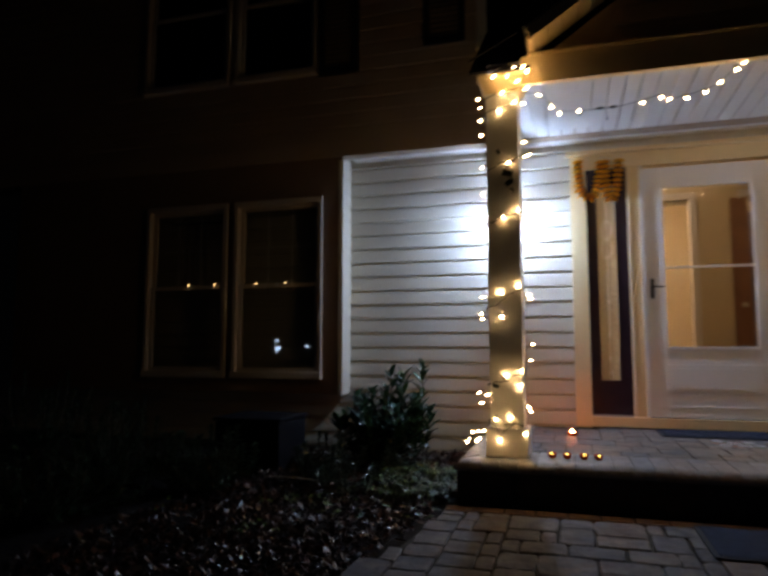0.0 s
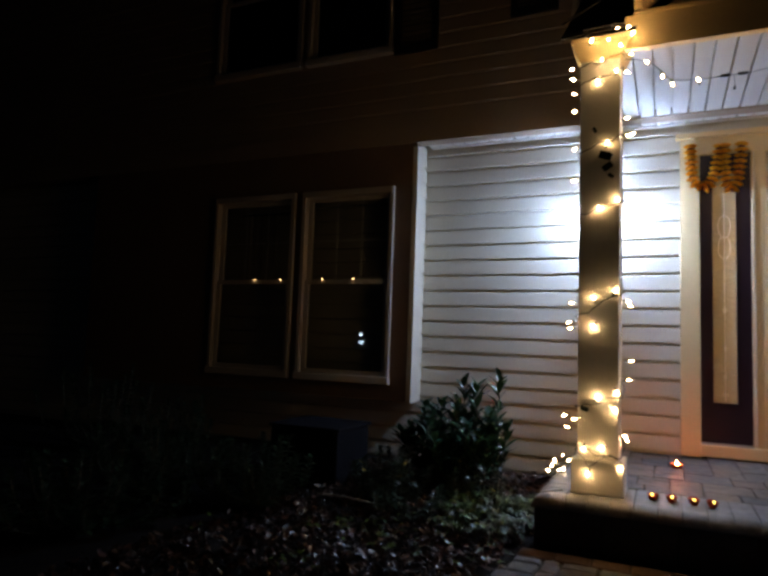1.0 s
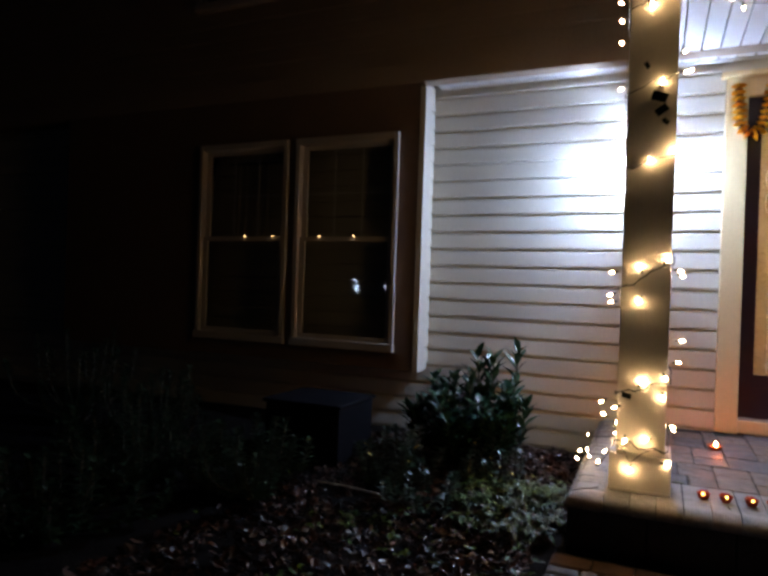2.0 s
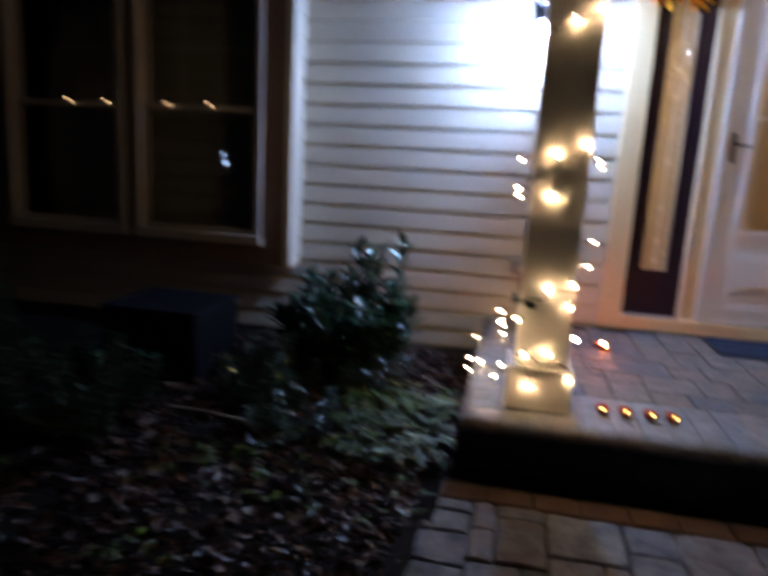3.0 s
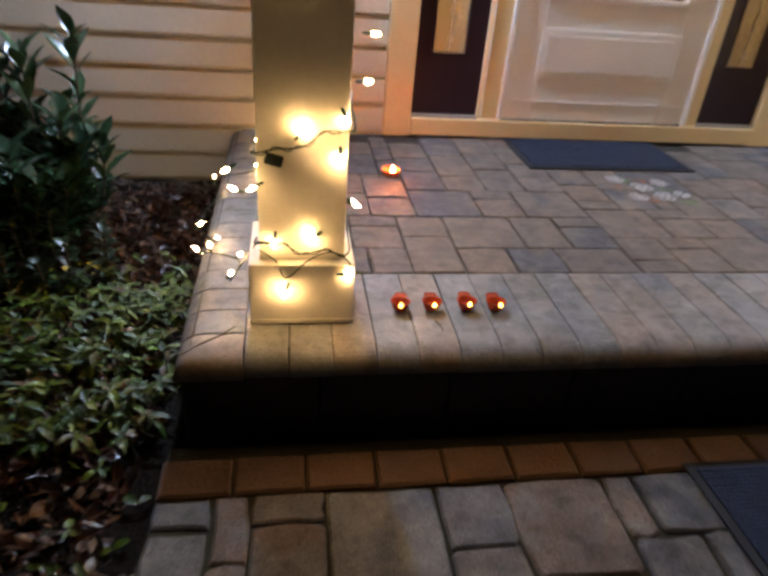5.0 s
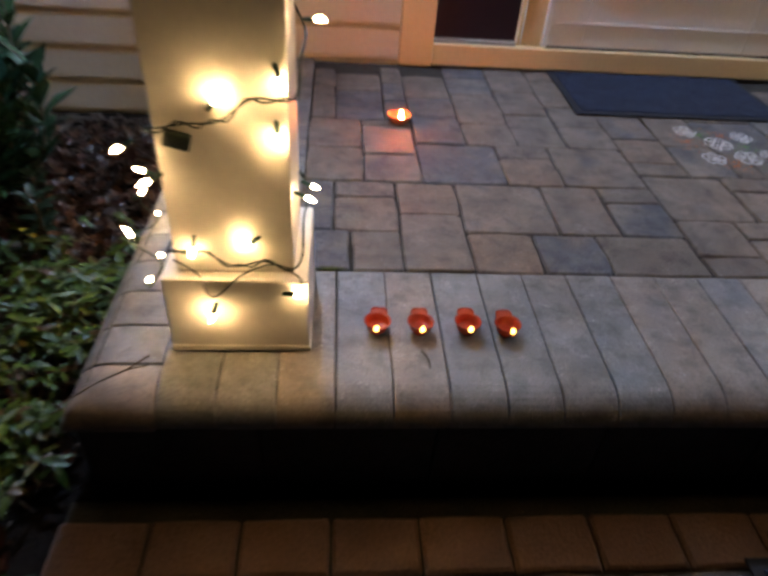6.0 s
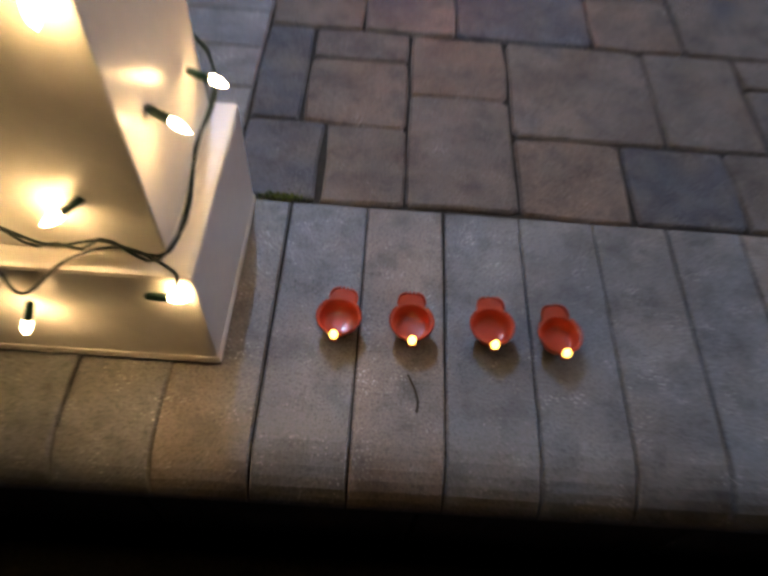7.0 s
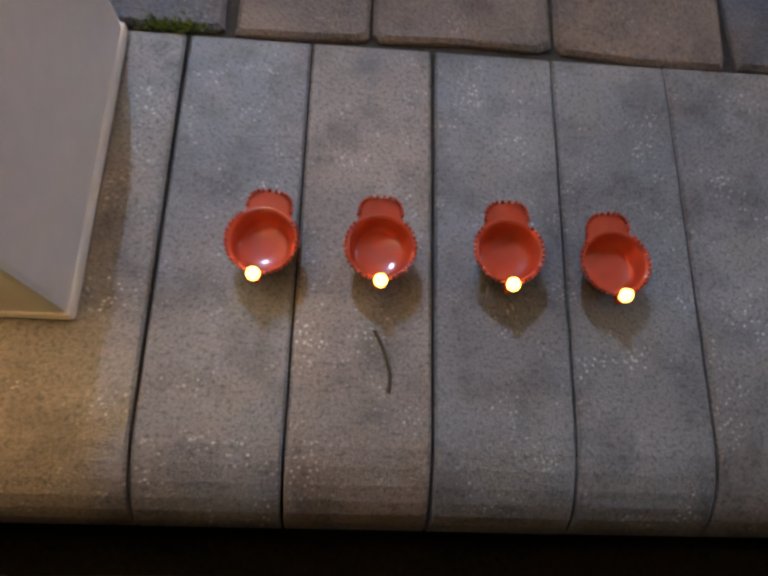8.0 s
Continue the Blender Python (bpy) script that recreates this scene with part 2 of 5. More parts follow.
M_TEAL = mat("teal_plug", (0.01, 0.06, 0.065), 0.4, bump=0)
M_GREY = mat("grey_cover", (0.30, 0.27, 0.24), 0.5, bump=0.1)
M_ROOMWALL = mat("cream_room_wall", (0.76, 0.64, 0.42), 0.7, vary=0.05, bump=0.05)
M_DARKROOM = mat("unlit_room_wall", (0.22, 0.20, 0.18), 0.8, vary=0.1, bump=0.05)
M_CABINET = mat("grey_lacquer", (0.24, 0.22, 0.28), 0.22, vary=0.25, scale=4, bump=0.05, spec=0.6)
M_FLOORWOOD = mat("hall_floor", (0.22, 0.11, 0.05), 0.35, vary=0.3, scale=5)
M_CURTAIN = mat("pale_curtain", (0.55, 0.47, 0.36), 0.85, vary=0.1, bump=0.2)
M_BROWNDOOR = mat("brown_wood_door", (0.30, 0.16, 0.095), 0.4, vary=0.3, scale=6)
G_STORM = glass("storm_pane", (0.92, 0.92, 0.92), gloss=1.6)
G_DARK = glass("window_pane", (0.75, 0.78, 0.8), gloss=1.0)
G_FROST = frosted("bevelled_pane", (0.72, 0.68, 0.52))


# ---- building helpers ----
WORLD = {}


def mesh_of(bm, name, material, smooth=False):
    me = bpy.data.meshes.new(name)
    bmesh.ops.recalc_face_normals(bm, faces=bm.faces[:])
    bm.to_mesh(me)
    bm.free()
    me.materials.append(material)
    if smooth:
        for p in me.polygons:
            p.use_smooth = True
    return me


def place(name, me, parent, m=None, label=""):
    """A mesh as a child of parent, at the world pose m."""
    m = m or Matrix()
    ob = new(name, me)
    ob.parent = parent
    ob.matrix_parent_inverse = WORLD[parent.name].inverted()
    ob.matrix_basis = m
    WORLD[ob.name] = m
    return tagged(ob, label)


def part(name, bm, material, parent, label="", smooth=False):
    return place(name, mesh_of(bm, name, material, smooth), parent, None, label)


def thing(name, at, label, category, group="", kind=""):
    ob = new(name)
    ob.empty_display_size = 0.05
    ob.location = at
    WORLD[ob.name] = Matrix.Translation(at)
    return tagged(ob, label, category, group, kind)


def solid(name, bm, material, label="", category="", kind="", smooth=False, group=""):
    ob = new(name, mesh_of(bm, name, material, smooth))
    WORLD[ob.name] = Matrix()
    return tagged(ob, label, category, group, kind)


def box(bm, x0, x1, y0, y1, z0, z1, bevel=0.0, m=None):
    r = bmesh.ops.create_cube(bm, size=1)
    vs = r["verts"]
    for v in vs:
        v.co = Vector((x0 + (v.co.x + 0.5) * (x1 - x0), y0 + (v.co.y + 0.5) * (y1 - y0), z0 + (v.co.z + 0.5) * (z1 - z0)))
    if bevel:
        es = list({e for v in vs for e in v.link_edges})
        out = bmesh.ops.bevel(bm, geom=es, offset=bevel, segments=2, profile=0.6, affect="EDGES")
        vs = list({v for f in out["faces"] for v in f.verts} | {v for v in vs if v.is_valid})
    if m:
        for v in vs:
            v.co = m @ v.co
    return bm


def cube(*a, **k):
    return box(bmesh.new(), *a, **k)


def lathe(bm, profile, segments=24, centre=(0, 0, 0), m=None):
    """Turn (radius, height) pairs round the z axis."""
    rings = []
    for r, z in profile:
        ring = []
        for i in range(segments):
            a = 2 * math.pi * i / segments
            p = Vector((centre[0] + r * math.cos(a), centre[1] + r * math.sin(a), centre[2] + z))
            ring.append(bm.verts.new(m @ p if m else p))
        rings.append(ring)
    for a, b in zip(rings, rings[1:]):
        for i in range(segments):
            j = (i + 1) % segments
            bm.faces.new((a[i], a[j], b[j], b[i]))
    bm.faces.new(rings[0][::-1])
    bm.faces.new(rings[-1])
    return bm


def tube(bm, pts, r=0.002, sides=6):
    """A round cord through the points."""
    pts = [Vector(p) for p in pts]
    rings = []
    for i, p in enumerate(pts):
        d = (pts[min(i + 1, len(pts) - 1)] - pts[max(i - 1, 0)]).normalized()
        u = d.cross(Vector((0.13, 0.31, 0.94)))
        u = u.normalized() if u.length > 1e-4 else Vector((1, 0, 0))
        w = d.cross(u)
        rings.append([bm.verts.new(p + r * (math.cos(a) * u + math.sin(a) * w)) for a in (2 * math.pi * k / sides for k in range(sides))])
    for a, b in zip(rings, rings[1:]):
        for k in range(sides):
            bm.faces.new((a[k], a[(k + 1) % sides], b[(k + 1) % sides], b[k]))
    bm.faces.new(rings[0][::-1]), bm.faces.new(rings[-1])
    return bm


def smooth_line(pts, steps=6):
    """Catmull-Rom through the points."""
    p = [Vector(q) for q in pts]
    p = [p[0]] + p + [p[-1]]
    out = []
    for i in range(1, len(p) - 2):
        a, b, c, d = p[i - 1:i + 3]
        for k in range(steps):
            t = k / steps
            out.append(0.5 * (2 * b + (c - a) * t + (2 * a - 5 * b + 4 * c - d) * t * t + (3 * b - a - 3 * c + d) * t ** 3))
    return out + [p[-2]]


def leaf(bm, base, direction, up, length, width, fold=0.25, droop=0.2, tip=0.5):
    """One leaf: a folded, drooping blade of six quads."""
    d, up = Vector(direction).normalized(), Vector(up)
    s = d.cross(up)
    s = s.normalized() if s.length > 1e-3 else Vector((1, 0, 0))
    n = s.cross(d)
    rows = []
    for t, w in ((0, 0.12), (0.3, 0.8), (0.6, 1.0), (0.85, tip), (1, 0.05)):
        c = Vector(base) + d * length * t - n * droop * length * t * t
        h = width * w / 2
        rows.append((bm.verts.new(c - s * h + n * fold * h), bm.verts.new(c), bm.verts.new(c + s * h + n * fold * h)))
    for a, b in zip(rows, rows[1:]):
        bm.faces.new((a[0], a[1], b[1], b[0])), bm.faces.new((a[1], a[2], b[2], b[1]))


# ---- the plan ----
WALL, BAY, POST_X, POST_Y = 6.14, 5.93, -0.1125, 4.7525
PORCH, WALK_Z = 0.0, -0.227
SLAB_X, SLAB_Y, NOSE_Y = -0.385, 4.511, 4.876
CEIL = 2.22

# ---- ground ----
bm = bmesh.new()
N = 60
xs = [-60, -20, -8] + [-5 + 0.12 * i for i in range(N)] + [2.4, 5, 12, 40, 60]
ys = [-60, -20, -5] + [0.6 + 0.12 * i for i in range(48)] + [8, 20, 60]
grid = []
for x in xs:
    col = []
    for y in ys:
        near = -5 < x < 2.2 and 0.5 < y < 6.3
        z = -0.27
        if near and x < -0.42:
            z = -0.262 + 0.03 * noise.noise(Vector((x * 1.7, y * 1.7, 0))) + 0.012 * noise.noise(Vector((x * 9, y * 9, 3))) + 0.03 * max(0, (y - 5.2))
        col.append(bm.verts.new((x, y, z)))
    grid.append(col)
for a, b in zip(grid, grid[1:]):
    for i in range(len(ys) - 1):
        bm.faces.new((a[i], b[i], b[i + 1], a[i + 1]))
solid("ground", bm, M_SOIL, "garden soil of the front bed, blackened for its shade", "ground", "structure", smooth=True)


# ---- walls ----
def plank_mesh(x0, x1, h, proud=0.012):
    """One siding course: it leans out to its lower edge, with a rounded butt and a return."""
    bm = bmesh.new()
    prof = [(0.016, 0.0), (-proud * 0.8, 0.0), (-proud, 0.003), (-proud, 0.012), (-proud * 0.8, h * 0.5), (-proud * 0.6, h - 0.021), (-proud * 0.3, h - 0.017), (0.015, h - 0.015), (0.016, h)]
    rows = [[bm.verts.new((x, y, z)) for y, z in prof] for x in (x0, x1)]
    k = len(prof)
    for i in range(k):
        j = (i + 1) % k
        bm.faces.new((rows[0][i], rows[0][j], rows[1][j], rows[1][i]))
    bm.faces.new(rows[0][::-1]), bm.faces.new(rows[1])
    return bm


def boards(parent, spans, y, z0, z1, pitch, material, holes=(), proud=0.010):
    """Courses of siding boards from z0 to z1, left out where a hole (x0, x1, z0, z1) is."""
    made = {}
    z = z0
    while z < z1 - 0.01:
        h = min(pitch, z1 - z)
        for a, b in spans:
            runs = [(a, b)]
            for hx0, hx1, hz0, hz1 in holes:
                if z + h * 0.5 > hz0 and z + h * 0.5 < hz1:
                    cut = []
                    for r0, r1 in runs:
                        if hx1 <= r0 or hx0 >= r1:
                            cut.append((r0, r1))
                        else:
                            cut += [(r0, hx0)] if hx0 > r0 else []
                            cut += [(hx1, r1)] if hx1 < r1 else []
                    runs = cut
            for r0, r1 in runs:
                key = (round(r0, 3), round(r1, 3), round(h, 4))
                if key not in made:
                    made[key] = mesh_of(plank_mesh(0, r1 - r0, h, proud), "siding_board", material)
                place("siding_board", made[key], parent, Matrix.Translation((r0, y, z)))
        z += pitch


wall = solid("wall_front", cube(-7, 0.27, WALL + 0.017, WALL + 0.12, -0.3, 2.3), M_SIDING, "cream vinyl-sided front wall beside the entrance", "wall", "structure")
wall_r = solid("wall_front_right", cube(2.16, 6, WALL + 0.017, WALL + 0.12, -0.3, 2.3), M_SIDING, "cream vinyl-sided wall past the entrance", "wall", "structure")
solid("wall_above_door", cube(0.27, 2.16, WALL, WALL + 0.12, 2.13, 2.3), M_SIDING, "plain wall strip above the entrance door", "wall", "structure")

# window bay: its shell, with two openings
W1, W2 = (-3.477, -2.644), (-2.573, -1.741)
WZ = (0.351, 1.878)
bay = thing("wall_bay", (-2.5, BAY, 0.22), "beige panelled window bay standing out, browned for dim light", "wall", kind="structure")
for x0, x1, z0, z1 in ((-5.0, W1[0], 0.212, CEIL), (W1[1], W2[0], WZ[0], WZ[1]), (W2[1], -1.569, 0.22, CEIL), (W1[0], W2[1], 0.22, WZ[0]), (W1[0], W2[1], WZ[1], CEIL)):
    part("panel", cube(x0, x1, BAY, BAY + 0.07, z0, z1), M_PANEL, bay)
part("side", cube(-1.571, -1.569, BAY + 0.07, WALL - 0.002, 0.22, CEIL), M_SIDING, bay)
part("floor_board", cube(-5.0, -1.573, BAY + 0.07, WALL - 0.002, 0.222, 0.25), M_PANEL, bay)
bm = cube(-1.600, -1.557, BAY - 0.010, BAY + 0.07, 0.215, CEIL - 0.04, bevel=0.004)
box(bm, -1.568, -1.559, BAY + 0.07, BAY + 0.115, 0.215, CEIL - 0.04)
part("corner_post", bm, M_SIDING, bay, "pale corner trim")

# upper storey, standing out over the entrance
U1, U2, U3 = (-3.569, -2.66), (-2.604, -1.807), (-0.42, 0.45)
UZ = (2.979, 4.4)
holes = [(U1[0], U1[1], *UZ), (U2[0], U2[1], *UZ), (U3[0], U3[1], 3.0, 4.4)]
upper = thing("wall_upper", (-1, BAY, 2.18), "beige sided upper storey wall, darkened in colour for the dark", "wall", kind="structure")
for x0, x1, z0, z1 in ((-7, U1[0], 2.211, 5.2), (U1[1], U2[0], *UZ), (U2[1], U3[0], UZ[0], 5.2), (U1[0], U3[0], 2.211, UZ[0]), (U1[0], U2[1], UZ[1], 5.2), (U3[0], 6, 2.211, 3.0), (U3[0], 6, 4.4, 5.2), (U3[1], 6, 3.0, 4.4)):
    part("panel", cube(x0, x1, BAY + 0.02, BAY + 0.1, z0, z1), M_DIMSIDING, upper)
part("frieze", cube(-7, 6, BAY - 0.006, BAY + 0.02, 2.211, 2.36, bevel=0.003), M_DIMSIDING, upper, "flat band along the foot")

# ceiling of the porch and soffit under the upper storey: grooved vinyl panels in one sheet
bm = bmesh.new()
x, k = -1.53, 0
while x < 5:
    w = 0.097
    y0 = 4.70 if x > -0.2 else BAY + 0.1
    box(bm, x + 0.0045, x + w - 0.0045, y0, WALL, CEIL, CEIL + 0.05)
    box(bm, x - 0.0045, x + 0.0045, y0, WALL, CEIL + 0.045, CEIL + 0.05)
    x += w
box(bm, -0.2, 5, 4.70, WALL + 0.05, CEIL + 0.051, CEIL + 0.06), box(bm, -1.53, -0.2, BAY + 0.1, WALL + 0.05, CEIL + 0.051, CEIL + 0.06)
solid("ceiling", bm, M_SOFFIT, "white grooved vinyl ceiling of the porch", "ceiling", "structure")
solid("trim_ceiling", cube(-1.52, 6, WALL - 0.035, WALL - 0.018, CEIL - 0.016, CEIL - 0.001, bevel=0.004), M_WHITE, "white moulding where wall and porch ceiling meet", "trim", "structure")

# rooms behind: an unlit one and the lit hall
bm = bmesh.new()
for b in ((-7, 0.1, 9.4, 9.5, -0.3, 5.2), (-7.1, -7, BAY + 0.1, 9.5, -0.3, 5.2), (-7, 6, BAY + 0.11, 9.5, 2.33, 2.43), (-7, 6, BAY + 0.1, 9.5, 5.2, 5.3), (6, 6.1, BAY + 0.1, 9.5, -0.3, 5.2), (-7, 6, 9.4, 9.5, 2.4, 5.2), (-7, 0.1, WALL + 0.13, 9.4, -0.3, -0.2)):
    box(bm, *b)
solid("room_shell", bm, M_DARKROOM, "dim plain walls of the unlit rooms", "wall", "structure")
HX0, HX1, HY1, HZ = 0.12, 3.1, 9.2, 2.3
bm = bmesh.new()
for b in ((HX0, HX0 + 0.05, WALL + 0.13, HY1, 0.05, HZ), (HX1, HX1 + 0.05, WALL + 0.13, HY1, 0.05, HZ), (HX0, HX1, HY1, HY1 + 0.05, 0.05, HZ),
          (1.40, 1.75, 7.4, 7.5, 0.05, HZ), (HX0 + 0.05, 0.55, 7.4, 7.5, 0.05, HZ), (0.55, 1.40, 7.4, 7.5, 1.98, HZ), (1.75, HX1, 7.4, 7.5, 1.98, HZ), (1.56, 1.62, 7.5, 7.9, 0.05, HZ)):
    box(bm, *b)
solid("wall_hall", bm, M_ROOMWALL, "warm cream walls of the lit hall", "wall", "structure")
solid("ceiling_hall", cube(HX0, HX1 + 0.05, WALL + 0.13, HY1 + 0.05, HZ, HZ + 0.02), M_WHITE, "plain white hall ceiling", "ceiling", "structure")
solid("floor_hall", cube(HX0, HX1 + 0.05, WALL + 0.13, HY1 + 0.05, 0.02, 0.05), M_FLOORWOOD, "brown wooden hall floor", "floor", "structure")
bm = bmesh.new()
for b in ((1.34, 1.40, 7.37, 7.5, 0.05, 2.04), (0.55, 0.61, 7.37, 7.5, 0.05, 2.04), (0.61, 1.34, 7.37, 7.5, 1.98, 2.04), (1.75, 1.81, 7.37, 7.5, 0.05, 2.04), (1.81, 3.0, 7.37, 7.5, 1.98, 2.04)):
    box(bm, *b, bevel=0.004)
solid("trim_hall", bm, M_WHITE, "white door casings in the hall", "trim", "structure")
lamp = thing("hall_ceiling_lamp", (0.85, 8.2, HZ), "round warm ceiling lamp lit in the back room", "ceiling lamp")
part("shade", lathe(bmesh.new(), [(0.05, -0.09), (0.12, -0.07), (0.16, -0.02), (0.16, -0.005)], 24, (0.85, 8.2, HZ)), M_HALL, lamp, smooth=True)
part("rim", lathe(bmesh.new(), [(0.165, -0.02), (0.175, -0.015), (0.175, -0.001), (0.165, -0.001)], 24, (0.85, 8.2, HZ)), M_STEEL, lamp)
# Unseen lamp added inside the door to brighten the front hall wall.
lamp = thing("entry_ceiling_lamp", (0.9, 6.75, HZ), "small unseen warm lamp added to light the front hall", "ceiling lamp")
part("shade", lathe(bmesh.new(), [(0.02, -0.06), (0.05, -0.05), (0.06, -0.02), (0.06, -0.005)], 20, (0.9, 6.75, HZ)), M_HALL, lamp, smooth=True)
lamp = thing("room_ceiling_lamp", (2.5, 7.75, HZ), "round warm ceiling lamp lit in the far room", "ceiling lamp")
part("shade", lathe(bmesh.new(), [(0.02, -0.06), (0.06, -0.05), (0.08, -0.02), (0.08, -0.005)], 20, (2.5, 7.75, HZ)), M_HALL, lamp, smooth=True)
cab = thing("glass_cabinet", (2.2, 7.9, 0.05), "dark cabinet with black stiles in the far room", "cabinet")
part("body", cube(1.85, 2.9, 7.95, 8.3, 0.05, 1.95, bevel=0.006), M_CABINET, cab)
me = mesh_of(cube(-0.015, 0.015, -0.02, 0.0, 0.06, 1.94), "stile", M_BLACK)
for x in (1.87, 2.2, 2.54, 2.88):
    place("stile", me, cab, Matrix.Translation((x, 7.95, 0)))


# ---- windows ----
def window(name, x0, x1, z0, z1, y, label, grid=True, lights=()):
    """A double-hung sash window: casing, two sashes with panes, glazing bars, sill."""
    w = thing(name, ((x0 + x1) / 2, y, z0), label, "window", "double-hung windows", "structure")
    c = 0.035
    bm = cube(x0, x0 + c, y - 0.03, y + 0.06, z0, z1, bevel=0.004)
    box(bm, x1 - c, x1, y - 0.03, y + 0.06, z0, z1, bevel=0.004)
    box(bm, x0 + c, x1 - c, y - 0.03, y + 0.06, z1 - 0.05, z1, bevel=0.004)
    part("window_frame", bm, M_WINDOW, w)
    part("window_sill", cube(x0 - 0.006, x1 + 0.006, y - 0.045, y + 0.06, z0 - 0.012, z0 + 0.045, bevel=0.006), M_WINDOW, w)
    mid = (z0 + z1) / 2 + 0.02
    for nm, a, b, yy in (("lower_sash", z0 + 0.045, mid + 0.012, y + 0.005), ("upper_sash", mid - 0.018, z1 - 0.05, y + 0.03)):
        s = 0.042
        bm = bmesh.new()
        box(bm, x0 + c, x0 + c + s, yy, yy + 0.022, a, b), box(bm, x1 - c - s, x1 - c, yy, yy + 0.022, a, b)
        box(bm, x0 + c + s, x1 - c - s, yy, yy + 0.022, a, a + 0.035), box(bm, x0 + c + s, x1 - c - s, yy, yy + 0.022, b - 0.032, b)
        sash = part(nm, bm, M_WINDOW, w)
        pane = part("pane", cube(x0 + c + s, x1 - c - s, yy + 0.009, yy + 0.012, a + 0.035, b - 0.032), G_DARK, sash, "dark glass pane")
        pane.visible_shadow = False
        if nm == "upper_sash" and grid:
            bm = bmesh.new()
            wx = (x1 - x0 - 2 * c - 2 * s) / 3
            for i in (1, 2):
                box(bm, x0 + c + s + wx * i - 0.006, x0 + c + s + wx * i + 0.006, yy + 0.013, yy + 0.017, a + 0.035, b - 0.032)
            h = (a + b) / 2
            box(bm, x0 + c + s, x1 - c - s, yy + 0.017, yy + 0.021, h - 0.006, h + 0.006)
            part("glazing_bar", bm, M_WHITE, sash)
    # small glowing dots added on the meeting rail for its warm points
    for lx in lights:
        part("sash_light", lathe(bmesh.new(), [(0.0015, 0), (0.0045, 0.003), (0.004, 0.009), (0.001, 0.013)], 10, (lx, y - 0.004, mid + 0.012)), M_WARMPOINT, w, "tiny warm glowing point on the meeting rail", smooth=True)
    return w


window("window_1", *W1, *WZ, BAY, "white double-hung bay window beside the corner", True, (-3.032, -2.772))
window("window_2", *W2, *WZ, BAY, "white double-hung bay window with glazing bars", True, (-2.364, -2.083))
window("window_3", *U1, *UZ, BAY + 0.01, "dark upper window with pale frame", False)
window("window_4", *U2, *UZ, BAY + 0.01, "dark upper window beside a black shutter", False)
window("window_5", *U3, 3.0, 4.4, BAY + 0.01, "dark upper window over the porch roof", False)
cur = thing("curtain", (-3.1, BAY + 0.2, 0.4), "pale curtain hanging behind the bay window", "curtain")
bm = bmesh.new()
pts = [(-3.30 + 0.012 * i, BAY + 0.2 + 0.02 * math.sin(i * 1.1)) for i in range(32)]
lo, hi = [bm.verts.new((x, y, 1.12)) for x, y in pts], [bm.verts.new((x, y, 1.75)) for x, y in pts]
for i in range(31):
    bm.faces.new((lo[i], lo[i + 1], hi[i + 1], hi[i]))
part("cloth", bm, M_CURTAIN, cur, smooth=True)
part("rod", tube(bmesh.new(), [(-3.35, BAY + 0.2, 1.76), (-2.6, BAY + 0.2, 1.76)], 0.008), M_BLACK, cur)


def shutter(x0, x1, z0, z1):
    s = thing("shutter", ((x0 + x1) / 2, BAY, z0), "black louvred shutter fixed beside an upper window", "shutter", "shutters")
    y0, y1 = BAY - 0.03, BAY - 0.004
    bm = cube(x0, x0 + 0.05, y0, y1, z0, z1, bevel=0.003)
    box(bm, x1 - 0.05, x1, y0, y1, z0, z1, bevel=0.003)
    for z in (z0, (z0 + z1) / 2, z1 - 0.06):
        box(bm, x0 + 0.05, x1 - 0.05, y0, y1, z, z + 0.06)
    part("shutter_frame", bm, M_SHUTTER, s)
    me = mesh_of(cube(x0 + 0.05, x1 - 0.05, -0.012, 0.012, -0.002, 0.002), "slat", M_SHUTTER)
    z = z0 + 0.09
    while z < z1 - 0.08:
        place("slat", me, s, Matrix.Translation((0, (y0 + y1) / 2, z)) @ Matrix.Rotation(radians(40), 4, "X"))
        z += 0.045


shutter(-1.787, -1.424, 2.938, 4.4)
shutter(-0.857, -0.515, 3.081, 4.4)

# ---- entrance ----
DX0, DX1, DZ0, DZ1 = 0.794, 1.662, 0.092, 1.962
FY = WALL - 0.03
ent = thing("door_surround", (1.23, FY, 0), "cream painted casing round door and sidelights", "door frame", kind="structure")
for nm, b in (("jamb", (0.268, 0.386, FY, WALL + 0.1, 0.0, 2.10)), ("jamb", (0.683, 0.772, FY, WALL + 0.1, 0.09, 1.985)), ("jamb", (1.684, 1.742, FY, WALL + 0.1, 0.09, 1.985)),
              ("jamb", (2.042, 2.16, FY, WALL + 0.1, 0.0, 2.10)), ("header", (0.386, 2.042, FY, WALL + 0.1, 1.985, 2.10)), ("sill", (0.386, 2.042, FY - 0.02, WALL + 0.1, 0.012, 0.086))):
    part(nm, cube(*b, bevel=0.004), M_TRIM, ent)
part("cornice", cube(0.24, 2.19, FY - 0.03, WALL, 2.10, 2.135, bevel=0.006), M_TRIM, ent)
part("bead", cube(0.694, 0.700, FY - 0.006, FY, 0.095, 1.98, bevel=0.002), M_WHITE, ent)


